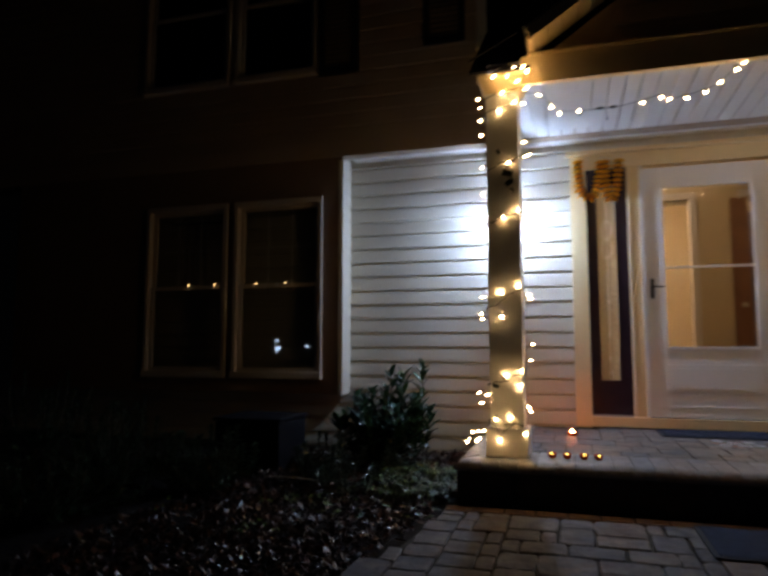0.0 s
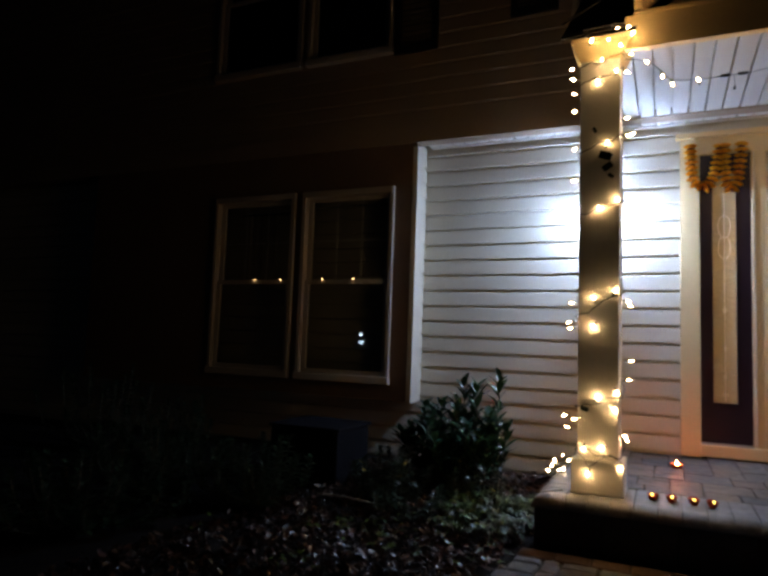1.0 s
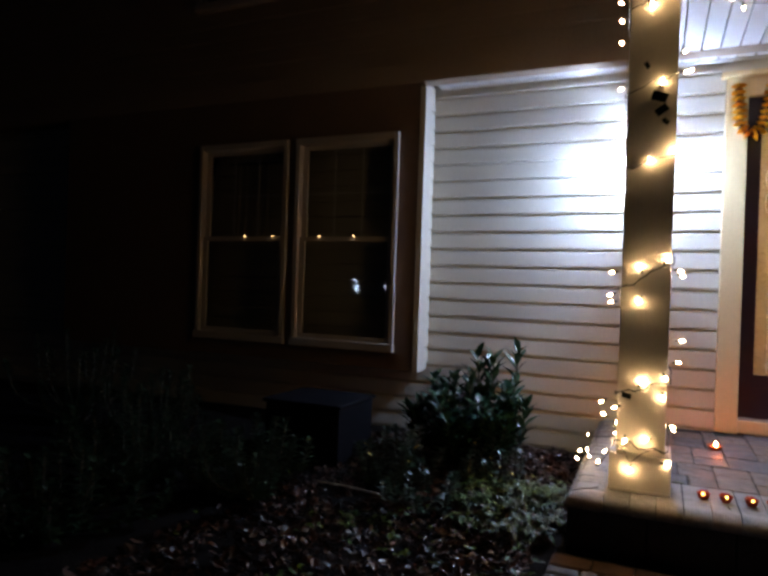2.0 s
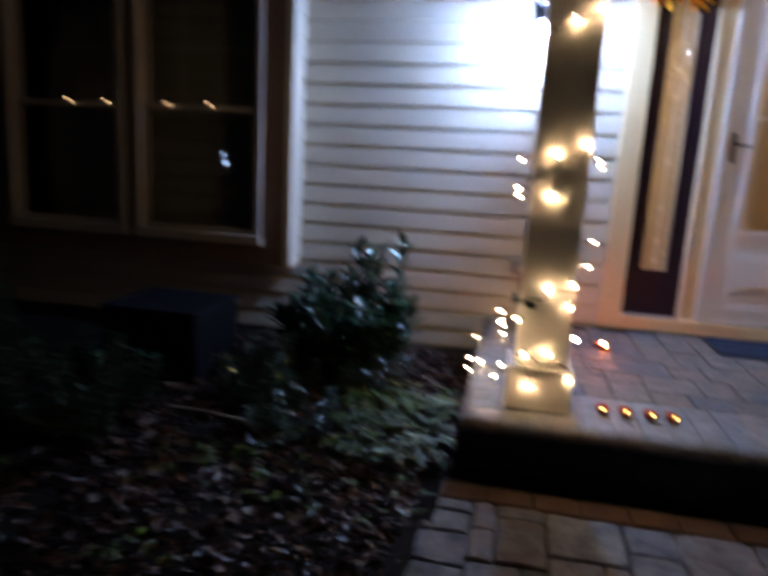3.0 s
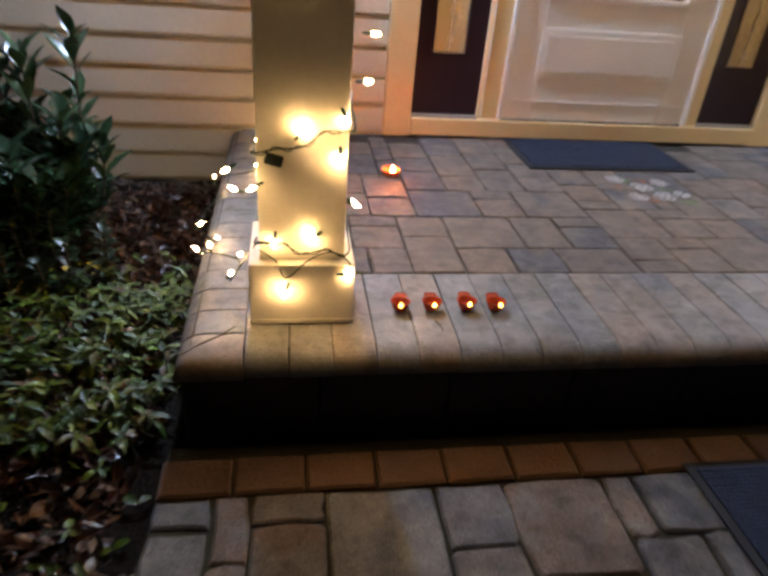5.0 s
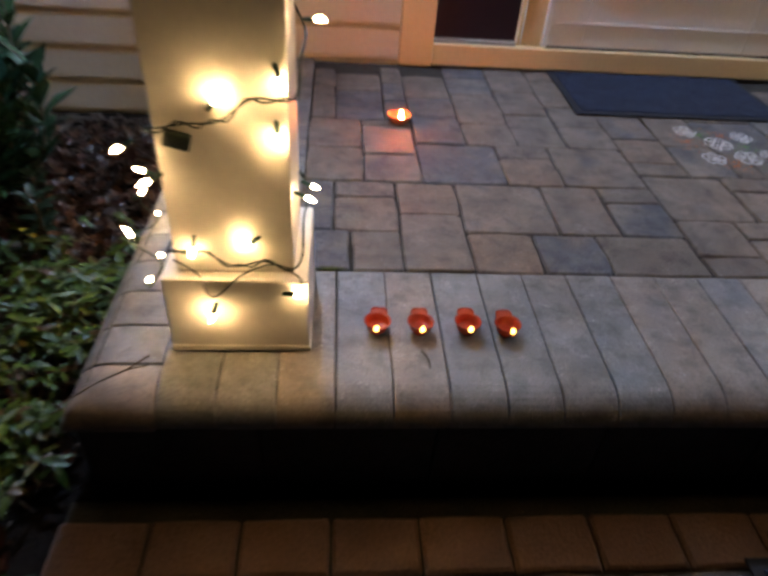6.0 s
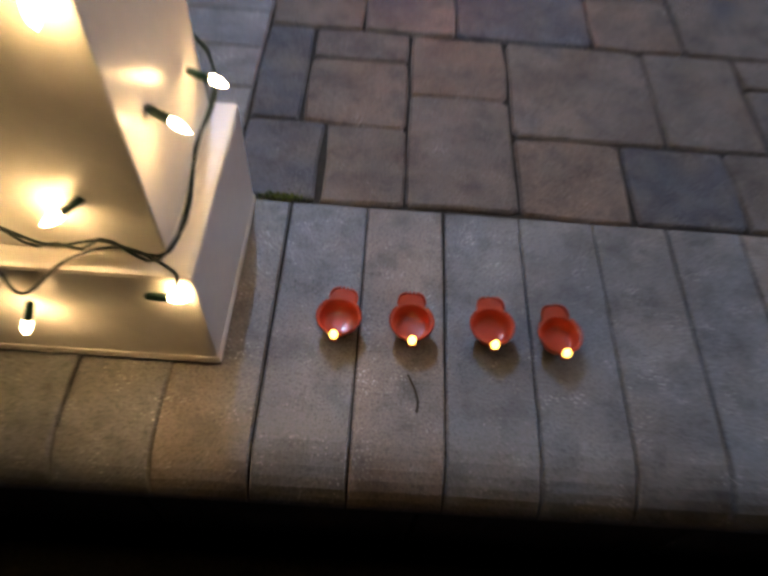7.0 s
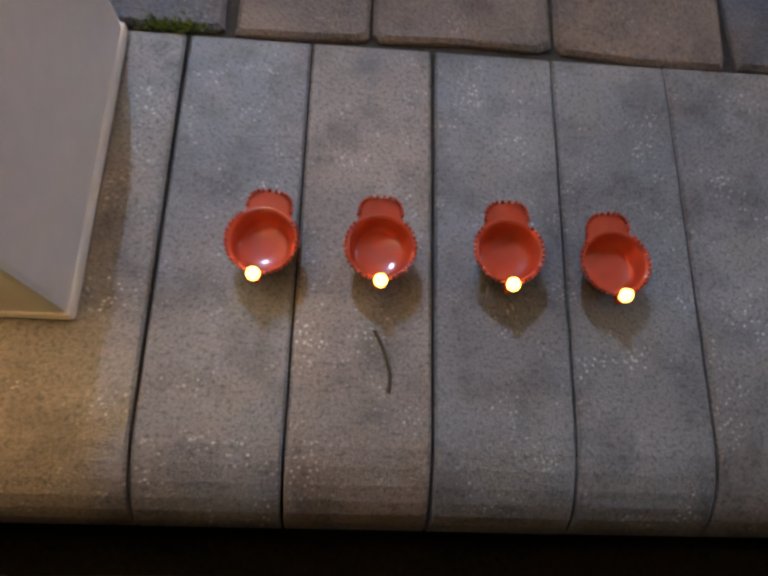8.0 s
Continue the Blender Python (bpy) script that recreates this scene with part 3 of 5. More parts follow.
def sidelight(name, x0, x1, label):
    s = thing(name, ((x0 + x1) / 2, FY, 0.09), label, "sidelight window", "sidelights", "structure")
    y0, y1, z0, z1 = WALL - 0.008, WALL + 0.04, 0.092, 1.984
    a = 0.072
    gx0, gx1, gz0, gz1 = x0 + a, x1 - 0.084, 0.355, 1.86
    bm = cube(x0, gx0, y0, y1, z0, z1)
    box(bm, gx1, x1, y0, y1, z0, z1), box(bm, gx0, gx1, y0, y1, z0, gz0), box(bm, gx0, gx1, y0, y1, gz1, z1)
    part("panel", bm, M_DARKDOOR, s)
    pane = part("pane", cube(gx0 + 0.001, gx1 - 0.001, y0 + 0.012, y0 + 0.017, gz0 + 0.001, gz1 - 0.001), G_FROST, s, "clouded decorative glass")
    pane.visible_shadow = False
    bm = bmesh.new()
    cx = (gx0 + gx1) / 2
    yy = y0 + 0.007
    tube(bm, [(cx, yy, gz0 + 0.01), (cx, yy, gz1 - 0.01)], 0.0022)
    for z, w, h in ((1.50, 0.036, 0.075), (1.36, 0.036, 0.075), (0.95, 0.008, 0.014), (0.70, 0.007, 0.012), (0.52, 0.007, 0.012), (0.41, 0.010, 0.012)):
        tube(bm, [(cx + w * math.sin(k * math.pi / 8), yy, z + h * math.cos(k * math.pi / 8)) for k in range(17)], 0.0025)
    part("leading", bm, M_STEEL, s, "silver leading in scrolls")
    bm = cube(gx0 - 0.006, gx0, y0 - 0.003, y0, gz0 - 0.006, gz1)
    box(bm, gx1, gx1 + 0.006, y0 - 0.003, y0, gz0 - 0.006, gz1), box(bm, gx0, gx1, y0 - 0.003, y0, gz0 - 0.006, gz0)
    part("stop_bead", bm, M_DARKDOOR, s)
    part("threshold", cube(x0, x1, FY - 0.005, y0, 0.087, 0.098), M_GREY, s)
    return s


sidelight("sidelight_left", 0.388, 0.681, "dark plum sidelight with narrow leaded glass and garland")
sidelight("sidelight_right", 1.744, 2.04, "dark plum sidelight with narrow leaded glass")

# white storm door with a large pane
door = thing("door_1", (1.228, FY, DZ0), "white storm door with large clear pane, closed", "door", kind="structure")
GX0, GX1, GZ0, GZ1 = 0.925, 1.532, 0.602, 1.806
y0, y1 = FY + 0.002, FY + 0.040
bm = cube(DX0, GX0, y0, y1, DZ0, DZ1, bevel=0.004)
box(bm, GX1, DX1, y0, y1, DZ0, DZ1, bevel=0.004), box(bm, GX0, GX1, y0, y1, DZ0, GZ0, bevel=0.003), box(bm, GX0, GX1, y0, y1, GZ1, DZ1, bevel=0.003)
leafd = part("door_leaf", bm, M_WHITE, door)
bm = bmesh.new()
for b in ((GX0 - 0.016, GX0 + 0.006, GZ0 - 0.016, GZ1 + 0.016), (GX1 - 0.006, GX1 + 0.016, GZ0 - 0.016, GZ1 + 0.016), (GX0 + 0.006, GX1 - 0.006, GZ0 - 0.016, GZ0 + 0.006), (GX0 + 0.006, GX1 - 0.006, GZ1 - 0.006, GZ1 + 0.016)):
    box(bm, b[0], b[1], y0 - 0.010, y0, b[2], b[3], bevel=0.003)
part("glass_frame", bm, M_WHITE, leafd)
pane = part("pane", cube(GX0, GX1, y0 + 0.016, y0 + 0.020, GZ0, GZ1), G_STORM, leafd, "clear glass")
pane.visible_shadow = False
part("cross_rail", cube(GX0, GX1, y0 + 0.003, y0 + 0.013, 1.187, 1.205, bevel=0.003), M_WHITE, leafd)
part("seam", cube(DX0 + 0.02, DX1 - 0.02, y0 - 0.004, y0, 0.168, 0.176, bevel=0.0015), M_WHITE, leafd)
for z0, z1 in ((0.272, 0.478),):
    bm = cube(0.915, 1.552, y0 - 0.006, y0, z0, z1, bevel=0.005)
    box(bm, 0.945, 1.522, y0 - 0.010, y0 - 0.006, z0 + 0.028, z1 - 0.028, bevel=0.0035)
    part("raised_panel", bm, M_WHITE, leafd)
part("edge_strip", cube(0.774, 0.792, FY - 0.012, FY + 0.03, 0.092, 1.984, bevel=0.003), M_WHITE, door)
part("edge_strip", cube(1.664, 1.682, FY - 0.012, FY + 0.03, 0.092, 1.984, bevel=0.003), M_WHITE, door)
part("door_sweep", cube(DX0, DX1, y0 - 0.004, y1, DZ0 - 0.006, DZ0), M_BLACK, door)
h = part("handle_plate", cube(0.826, 0.850, y0 - 0.012, y0, 0.965, 1.115, bevel=0.005), M_BLACK, door, "black handle plate")
part("handle", tube(bmesh.new(), smooth_line([(0.838, y0 - 0.012, 1.055), (0.838, y0 - 0.045, 1.055), (0.860, y0 - 0.05, 1.052), (0.915, y0 - 0.046, 1.05)]), 0.007, 8), M_BLACK, h, smooth=True)

# things seen in the hall
ch = thing("hall_chair", (2.25, 7.65, 0.05), "white curved armchair standing in the hall", "chair")
bm = cube(2.05, 2.4, 7.55, 7.9, 0.40, 0.50, bevel=0.03)
part("seat", bm, M_WHITE, ch)
part("backrest", tube(bmesh.new(), smooth_line([(2.22, 7.88, 0.5), (2.23, 7.90, 0.66), (2.31, 7.91, 0.74), (2.41, 7.90, 0.84), (2.43, 7.88, 0.5)]), 0.022, 10), M_WHITE, ch, smooth=True)
lg = mesh_of(cube(-0.02, 0.02, -0.02, 0.02, 0, 0.4), "leg", M_WHITE)
for x, y in ((2.08, 7.57), (2.37, 7.57), (2.08, 7.86), (2.37, 7.86)):
    place("leg", lg, ch, Matrix.Translation((x, y, 0.05)))
hd = thing("hall_door", (1.73, 7.34, 0.05), "brown wooden room door standing open in the hall", "door")
part("door_leaf", cube(1.665, 1.805, 7.318, 7.360, 0.06, 1.96, bevel=0.004), M_BROWNDOOR, hd)
part("knob", lathe(bmesh.new(), [(0.004, 0.0), (0.022, 0.008), (0.025, 0.02), (0.006, 0.03)], 16, m=Matrix.Translation((1.74, 7.317, 0.98)) @ Matrix.Rotation(radians(90), 4, "X")), M_STEEL, hd, smooth=True)
# ---- porch roof ----
bm = cube(0.0, 4.0, 4.655, 4.70, 2.120, 2.285, bevel=0.004)
beam = thing("porch_beam", (2, 4.66, 2.12), "cream boxed beam across the front of the porch", "beam", kind="structure")
part("fascia", bm, M_TRIM, beam)
part("ledge", cube(0.04, 4.0, 4.644, 4.70, 2.285, 2.30, bevel=0.003), M_TRIM, beam)
gable = thing("porch_gable", (1.9, 4.7, 2.29), "low sided gable over the porch front with rake boards", "gable", kind="structure")
S = 0.66
PEAK = (1.88, 2.356 + 1.835 * S)
bm = bmesh.new()
pr = [(0.10, 2.27), (3.66, 2.27), (1.88, PEAK[1] - 0.06)]
f, b = [bm.verts.new((x, 4.70, z)) for x, z in pr], [bm.verts.new((x, 4.76, z)) for x, z in pr]
bm.faces.new(f), bm.faces.new(b[::-1])
for i in range(3):
    bm.faces.new((f[i], f[(i + 1) % 3], b[(i + 1) % 3], b[i]))
part("face", bm, M_DIMSIDING, gable)
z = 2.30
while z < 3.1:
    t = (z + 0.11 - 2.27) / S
    part("siding_board", plank_mesh(0, 3.5 - 2 * t, 0.117), M_DIMSIDING, gable).matrix_basis = Matrix.Translation((0.13 + t, 4.70, z))
    z += 0.119
ang = math.atan(S)
RUN = 1.835 / math.cos(ang)
for s in (1, -1):
    m = Matrix.Translation((PEAK[0], 4.47, PEAK[1])) @ Matrix.Rotation(s * ang, 4, "Y")
    x0, x1 = (0, RUN) if s > 0 else (-RUN, 0)
    part("rake_board", cube(x0, x1, 0, 0.02, -0.060, 0.0, m=m), M_TRIM, gable)
    part("roof", cube(x0, x1, -0.02, 1.35, 0.003, 0.03, m=m), M_SHINGLE, gable)
    k = 0
    while 0.10 * k + 0.1 < RUN:
        a, b = sorted((s * (RUN - 0.10 * k - 0.003), s * (RUN - 0.10 * k - 0.097)))
        part("rake_soffit", cube(a, b, 0.021, 0.226, -0.056, -0.046, m=m), M_TRIM, gable)
        k += 1
    part("rake_backing", cube(x0, x1, 0.021, 0.228, -0.045, -0.002, m=m), M_SHINGLE, gable)
part("return_end", cube(0.046, 0.075, 4.49, 4.642, 2.302, 2.326, bevel=0.003), M_TRIM, gable)
eave = thing("porch_eave", (-0.11, 4.7, 2.2), "dark shingled eave of the porch roof over the post", "roof", kind="structure")
m = Matrix.Translation((-0.30, 4.64, 2.205)) @ Matrix.Rotation(radians(38), 4, "X")
row = 0
while row < 8:
    for k in range(3):
        part("shingle", cube(0.118 * k + 0.002, 0.118 * k + 0.116, 0.14 * row, 0.14 * row + 0.16, 0.004 * (k % 2), 0.012 + 0.004 * (k % 2), m=m), M_SHINGLE, eave)
    row += 1
part("gutter", tube(bmesh.new(), [(-0.30, 4.66, 2.30), (-0.02, 4.66, 2.44)], 0.006), M_BLACK, eave)

# ---- post ----
post = thing("porch_post", (POST_X, POST_Y, 0), "square white porch post with plinth and capital", "post")
part("plinth", cube(-0.229, 0.004, 4.640, 4.868, 0.003, 0.155, bevel=0.005), M_POST, post)
part("plinth_foot", cube(-0.231, 0.006, 4.638, 4.870, 0.001, 0.014, bevel=0.004), M_POST, post)
part("shaft", cube(-0.205, -0.020, 4.660, 4.845, 0.157, 2.12, bevel=0.003), M_POST, post)
bm = bmesh.new()
rings = []
for e, z in ((0.0, 2.085), (0.004, 2.09), (0.022, 2.13), (0.036, 2.165), (0.040, 2.168), (0.040, 2.19)):
    rings.append([bm.verts.new(p) for p in ((-0.206 - e, 4.659 - e, z), (-0.019 + e, 4.659 - e, z), (-0.019 + e, 4.846 + e, z), (-0.206 - e, 4.846 + e, z))])
for a, b in zip(rings, rings[1:]):
    for i in range(4):
        bm.faces.new((a[i], a[(i + 1) % 4], b[(i + 1) % 4], b[i]))
bm.faces.new(rings[0]), bm.faces.new(rings[-1])
part("capital", bm, M_TRIM, post)

# ---- wall lantern behind the post ----
LX, LY, LZ = -0.205, 5.965, 1.60
sc = thing("wall_lantern", (LX, WALL, LZ), "black wall lantern lit cool white beside the door", "wall lamp")
part("bulb_stem", lathe(bmesh.new(), [(0.006, 0.030), (0.007, 0.06), (0.007, 0.13)], 8, (LX, LY, LZ)), M_BLACK, sc)
part("back_plate", cube(LX - 0.05, LX + 0.05, WALL - 0.045, WALL - 0.017, LZ + 0.0, LZ + 0.16, bevel=0.006), M_BLACK, sc)
part("arm", tube(bmesh.new(), smooth_line([(LX, WALL - 0.045, LZ + 0.13), (LX, WALL - 0.10, LZ + 0.165), (LX, LY, LZ + 0.15)]), 0.008, 8), M_BLACK, sc, smooth=True)
bm = bmesh.new()
for r0, z0, r1, z1 in ((0.058, 0.030, 0.061, 0.056),):
    rings = [[bm.verts.new((LX + q * math.cos(radians(15 * k)), LY + q * math.sin(radians(15 * k)), LZ + z)) for k in range(24)] for q, z in ((r0, z0), (r1, z0), (r1, z1), (r0, z1))]
    for i in range(4):
        for k in range(24):
            bm.faces.new((rings[i][k], rings[i][(k + 1) % 24], rings[(i + 1) % 4][(k + 1) % 24], rings[(i + 1) % 4][k]))
part("band", bm, M_BLACK, sc, smooth=False)
part("cap", lathe(bmesh.new(), [(0.050, 0.122), (0.056, 0.128), (0.030, 0.15), (0.012, 0.165), (0.002, 0.17)], 20, (LX, LY, LZ)), M_BLACK, sc, smooth=True)
part("base_ring", lathe(bmesh.new(), [(0.006, -0.115), (0.030, -0.11), (0.032, -0.10), (0.010, -0.095)], 20, (LX, LY, LZ)), M_BLACK, sc, smooth=True)
rod = mesh_of(tube(bmesh.new(), [(0, 0, -0.105), (0, 0, 0.13)], 0.004), "cage_rod", M_BLACK)
for a in range(4):
    t = radians(45 + 90 * a)
    place("cage_rod", rod, sc, Matrix.Translation((LX + 0.06 * math.cos(t), LY + 0.06 * math.sin(t), LZ)))
part("bulb", lathe(bmesh.new(), [(0.0005, -0.016), (0.024, -0.016), (0.026, -0.013), (0.026, 0.008), (0.016, 0.018), (0.008, 0.030)], 18, (LX, LY, LZ)), M_LAMP, sc, "bright cool bulb", smooth=True)

copy_thing(sc, pose(3.35, WALL, LZ))

# ---- outlet ----
o = thing("outdoor_outlet", (-0.22, WALL, 0.3), "beige outdoor outlet box with grey cover", "outlet")
part("mount", cube(-0.282, -0.156, WALL - 0.028, WALL - 0.005, 0.248, 0.365, bevel=0.004), M_SIDING, o)
part("cover", cube(-0.262, -0.19, WALL - 0.050, WALL - 0.028, 0.272, 0.345, bevel=0.006), M_GREY, o)
cd = thing("plug_adapter", (-0.19, WALL - 0.06, 0.2), "white plug and teal adapter hanging from the outlet", "plug")
part("plug", cube(-0.205, -0.165, WALL - 0.085, WALL - 0.052, 0.285, 0.33, bevel=0.006), M_WHITE, cd)
part("cord", tube(bmesh.new(), smooth_line([(-0.185, WALL - 0.085, 0.29), (-0.19, WALL - 0.11, 0.23), (-0.205, WALL - 0.10, 0.17), (-0.215, WALL - 0.09, 0.12), (-0.24, WALL - 0.15, 0.012), (-0.25, 5.7, 0.008), (-0.235, 5.3, 0.008), (-0.24, 4.95, 0.012)]), 0.003), M_WIRE, cd)
part("adapter", cube(-0.228, -0.200, WALL - 0.108, WALL - 0.08, 0.105, 0.165, bevel=0.008), M_TEAL, cd)

# ---- string lights ----
BULB_ME = mesh_of(lathe(bmesh.new(), [(0.0022, 0.0), (0.0037, 0.004), (0.0041, 0.009), (0.0029, 0.015), (0.0006, 0.019)], 10), "bulb", M_BULB, True)
SOCKET_ME = mesh_of(lathe(bmesh.new(), [(0.0026, -0.018), (0.0036, -0.015), (0.0040, -0.002), (0.0035, 0.002)], 8), "socket", M_SOCKET, True)


def fairy(parent, at, way):
    """One mini bulb with its socket; the bulb's tip points along way."""
    m = Matrix.Translation(at) @ Vector(way).to_track_quat("Z", "Y").to_matrix().to_4x4()
    s = place("socket", SOCKET_ME, parent, m)
    place("bulb", BULB_ME, s, m)


rng = random.Random(4)
FX0, FX1, FY0, FY1 = -0.205, -0.020, 4.660, 4.845
front = [(-0.147, 0.104, -0.030), (-0.172, 0.212, 0), (-0.084, 0.220, 0), (-0.118, 0.440, 0), (-0.030, 0.480, 0), (-0.036, 0.402, 0), (-0.130, 0.785, 0), (-0.132, 0.905, 0), (-0.040, 0.940, 0),
         (-0.115, 1.355, 0), (-0.024, 1.375, 0), (-0.080, 1.655, 0), (-0.128, 1.985, 0), (-0.040, 2.010, 0), (-0.104, 2.085, -0.01), (-0.016, 2.125, -0.05), (-0.15, 2.15, -0.06), (-0.07, 2.155, -0.06), (0.012, 2.195, -0.055), (0.034, 2.165, -0.040), (-0.03, 2.20, -0.06)]
right = [(4.632, 0.135, -0.012), (4.70, 0.275, 0.005), (4.79, 0.245, 0.01), (4.73, 0.53, 0.02), (4.74, 0.62, 0.03), (4.72, 0.905, 0.015), (4.74, 0.885, 0.025), (4.75, 1.36, 0.01), (4.72, 1.715, 0.012), (4.75, 1.725, 0.03), (4.73, 1.80, 0.005), (4.68, 2.02, 0.01), (4.67, 2.10, 0.03)]
left = [(4.752, 0.282, 0.038), (4.70, 0.351, 0.046), (4.615, 0.345, -0.012), (4.70, 0.77, 0.02), (4.68, 0.80, 0.025), (4.72, 0.895, 0.02), (4.72, 1.26, 0.015), (4.70, 1.50, 0.01), (4.72, 1.67, 0.012), (4.72, 1.86, 0.015), (4.70, 1.94, 0.015), (4.70, 2.02, 0.02), (4.69, 2.075, 0.025)]
sl = thing("string_lights", (POST_X, POST_Y, 0.16), "warm white string lights wound round the post", "string lights")
for x, z, dy in front:
    fairy(sl, (x, FY0 - 0.010 + dy, z), (rng.uniform(-0.5, 0.5), -0.35, rng.uniform(-0.9, 0.9)))
for y, z, e in right:
    fairy(sl, (FX1 + 0.012 + e, y, z), (0.9, rng.uniform(-0.5, 0.4), rng.uniform(-0.6, 0.6)))
# round the back of the post
back = [(-0.19, 0.24), (-0.06, 0.33), (-0.15, 0.50), (-0.04, 0.62), (-0.18, 0.78), (-0.09, 0.88), (-0.16, 1.05), (-0.05, 1.22), (-0.13, 1.40), (-0.07, 1.58), (-0.17, 1.76), (-0.06, 1.90)]
for x, z in back:
    fairy(sl, (x, FY1 + 0.012, z), (rng.uniform(-0.5, 0.5), 0.6, rng.uniform(-0.8, 0.8)))
for y, z, e in left:
    fairy(sl, (FX0 - 0.012 - e, y, z), (-0.9, rng.uniform(-0.6, 0.3), rng.uniform(-0.5, 0.5)))
turns = [(0.20, 0.175), (0.40, 0.45), (0.83, 0.93), (1.32, 1.37), (1.62, 1.70), (1.96, 2.03), (2.05, 2.10)]
pts = []
for i, (za, zb) in enumerate(turns):
    g = 0.007
    pts += [(FX0 - g, 4.70, za - 0.01), (FX0 - g, FY0 - g, za)]
    pts += [(FX0 + (FX1 - FX0) * k, FY0 - g - 0.003, za + (zb - za) * k + 0.012 * math.sin(k * 9 + i)) for k in (0.25, 0.5, 0.75)]
    pts += [(FX1 + g, FY0 - g, zb), (FX1 + g + 0.004, 4.75, zb + 0.02), (FX1 + g, FY1 + g, zb + 0.05)]
    if i + 1 < len(turns):
        zn = turns[i + 1][0]
        pts += [(POST_X, FY1 + g, (zb + 0.05 + zn) / 2), (FX0 - g, FY1 + g, zn - 0.04)]
bm = tube(bmesh.new(), smooth_line(pts, 5), 0.0016, 5)
tube(bm, [p + Vector((0.001, -0.002, 0.006 * math.sin(i * 1.3))) for i, p in enumerate(smooth_line(pts, 5))], 0.0015, 5)
tube(bm, smooth_line([(-0.205, 4.652, 0.185), (-0.17, 4.648, 0.160), (-0.147, 4.630, 0.128), (-0.10, 4.645, 0.163), (-0.05, 4.648, 0.182), (-0.012, 4.642, 0.163), (-0.008, 4.634, 0.152)]), 0.0016, 5)
part("wire", bm, M_WIRE, sl, "dark green twisted wire")
for at, sz, rot in (((-0.085, 4.645, 1.60), 0.030, 20), ((-0.075, 4.642, 1.545), 0.024, -35), ((-0.17, 4.645, 0.39), 0.018, 15), ((-0.135, 4.645, 1.73), 0.014, 60), ((-0.06, 4.645, 1.50), 0.014, 40)):
    bm = bmesh.new()
    box(bm, -sz, sz, -0.008, 0.008, -sz * 0.6, sz * 0.6, bevel=0.004, m=Matrix.Translation(at) @ Matrix.Rotation(radians(rot), 4, "Y"))
    part("connector", bm, M_WIRE, sl, "dark plug connector")

# the matching post at the far side of the porch
copy_thing(post, pose(2.568, POST_Y, 0))
copy_thing(sl, pose(2.568, POST_Y, 0.16))

# unseen extra bulbs along the far porch ceiling, added to warm the door
far = thing("string_lights", (2.56, 5.4, 2.15), "unseen string lights added along the far porch edge", "string lights")
run = [(2.50, 4.85 + 0.035 * k, 2.14 - 0.08 * math.sin(math.pi * (k % 12) / 12)) for k in range(34)]
for p in run[::2]:
    fairy(far, p, (rng.uniform(-0.6, 0.2), rng.uniform(-0.5, 0.5), -0.6))
for q in (run,):
    part("wire", tube(bmesh.new(), smooth_line([(x, y, z + 0.018) for x, y, z in q], 3), 0.0016, 5), M_WIRE, far)

# the loose end on the porch floor
le = thing("string_lights", (-0.3, 5.0, 0.0), "loose end of string lights lying on the porch edge", "string lights")
loose = [(-0.279, 4.730, 0.079), (-0.256, 4.747, 0.122), (-0.333, 4.841, 0.095), (-0.380, 4.967, 0.020), (-0.343, 5.044, 0.021), (-0.400, 5.120, 0.020), (-0.392, 5.520, 0.020), (-0.262, 5.640, 0.020), (-0.276, 5.930, 0.020)]
for p in loose:
    fairy(le, p, (rng.uniform(-0.8, 0.4), rng.uniform(-0.8, 0.2), 0.3))
order = [(x, y, max(0.006, z - 0.015)) for x, y, z in loose[::-1]]
order = order[:2] + [(-0.34, 5.57, 0.006)] + order[2:3] + [(-0.36, 5.40, 0.006), (-0.39, 5.28, 0.006)] + order[3:] + [(-0.225, 4.72, 0.15), (-0.212, 4.70, 0.19)]
part("wire", tube(bmesh.new(), smooth_line(order, 5), 0.002, 5), M_WIRE, le)

# the swag under the porch ceiling
sw = thing("string_lights", (0.7, 4.76, 2.1), "swag of string lights hung along the porch beam", "string lights")
swag = [(0.10, 2.075), (0.165, 2.01), (0.207, 1.965), (0.323, 1.952), (0.658, 1.978), (0.755, 2.000), (0.796, 1.972), (0.884, 1.980), (0.978, 2.002), (1.056, 2.034), (1.139, 2.112), (1.181, 2.150), (1.235, 2.160)]
for i, (x, z) in enumerate(swag):
    fairy(sw, (x, 4.75, z), (rng.uniform(-0.5, 0.5), rng.uniform(-0.4, 0.4), -0.8 if i % 3 else 0.7))
pts = [(0.0, 4.70, 2.09)] + [(x, 4.752, z + 0.012) for x, z in swag[:4]] + [(0.44, 4.752, 1.965), (0.55, 4.752, 1.968)] + [(x, 4.752, z + 0.010) for x, z in swag[4:]] + [(1.30, 4.74, 2.118)]
for k in range(1, 13):
    fairy(sw, (1.28 + 0.1 * k, 4.735, 2.10 - 0.10 * math.sin(math.pi * k / 13)), (rng.uniform(-0.5, 0.5), 0.3, -0.7))
    pts.append((1.28 + 0.1 * k, 4.737, 2.112 - 0.10 * math.sin(math.pi * k / 13)))
part("wire", tube(bmesh.new(), smooth_line(pts, 5), 0.0016, 5), M_WIRE, sw)
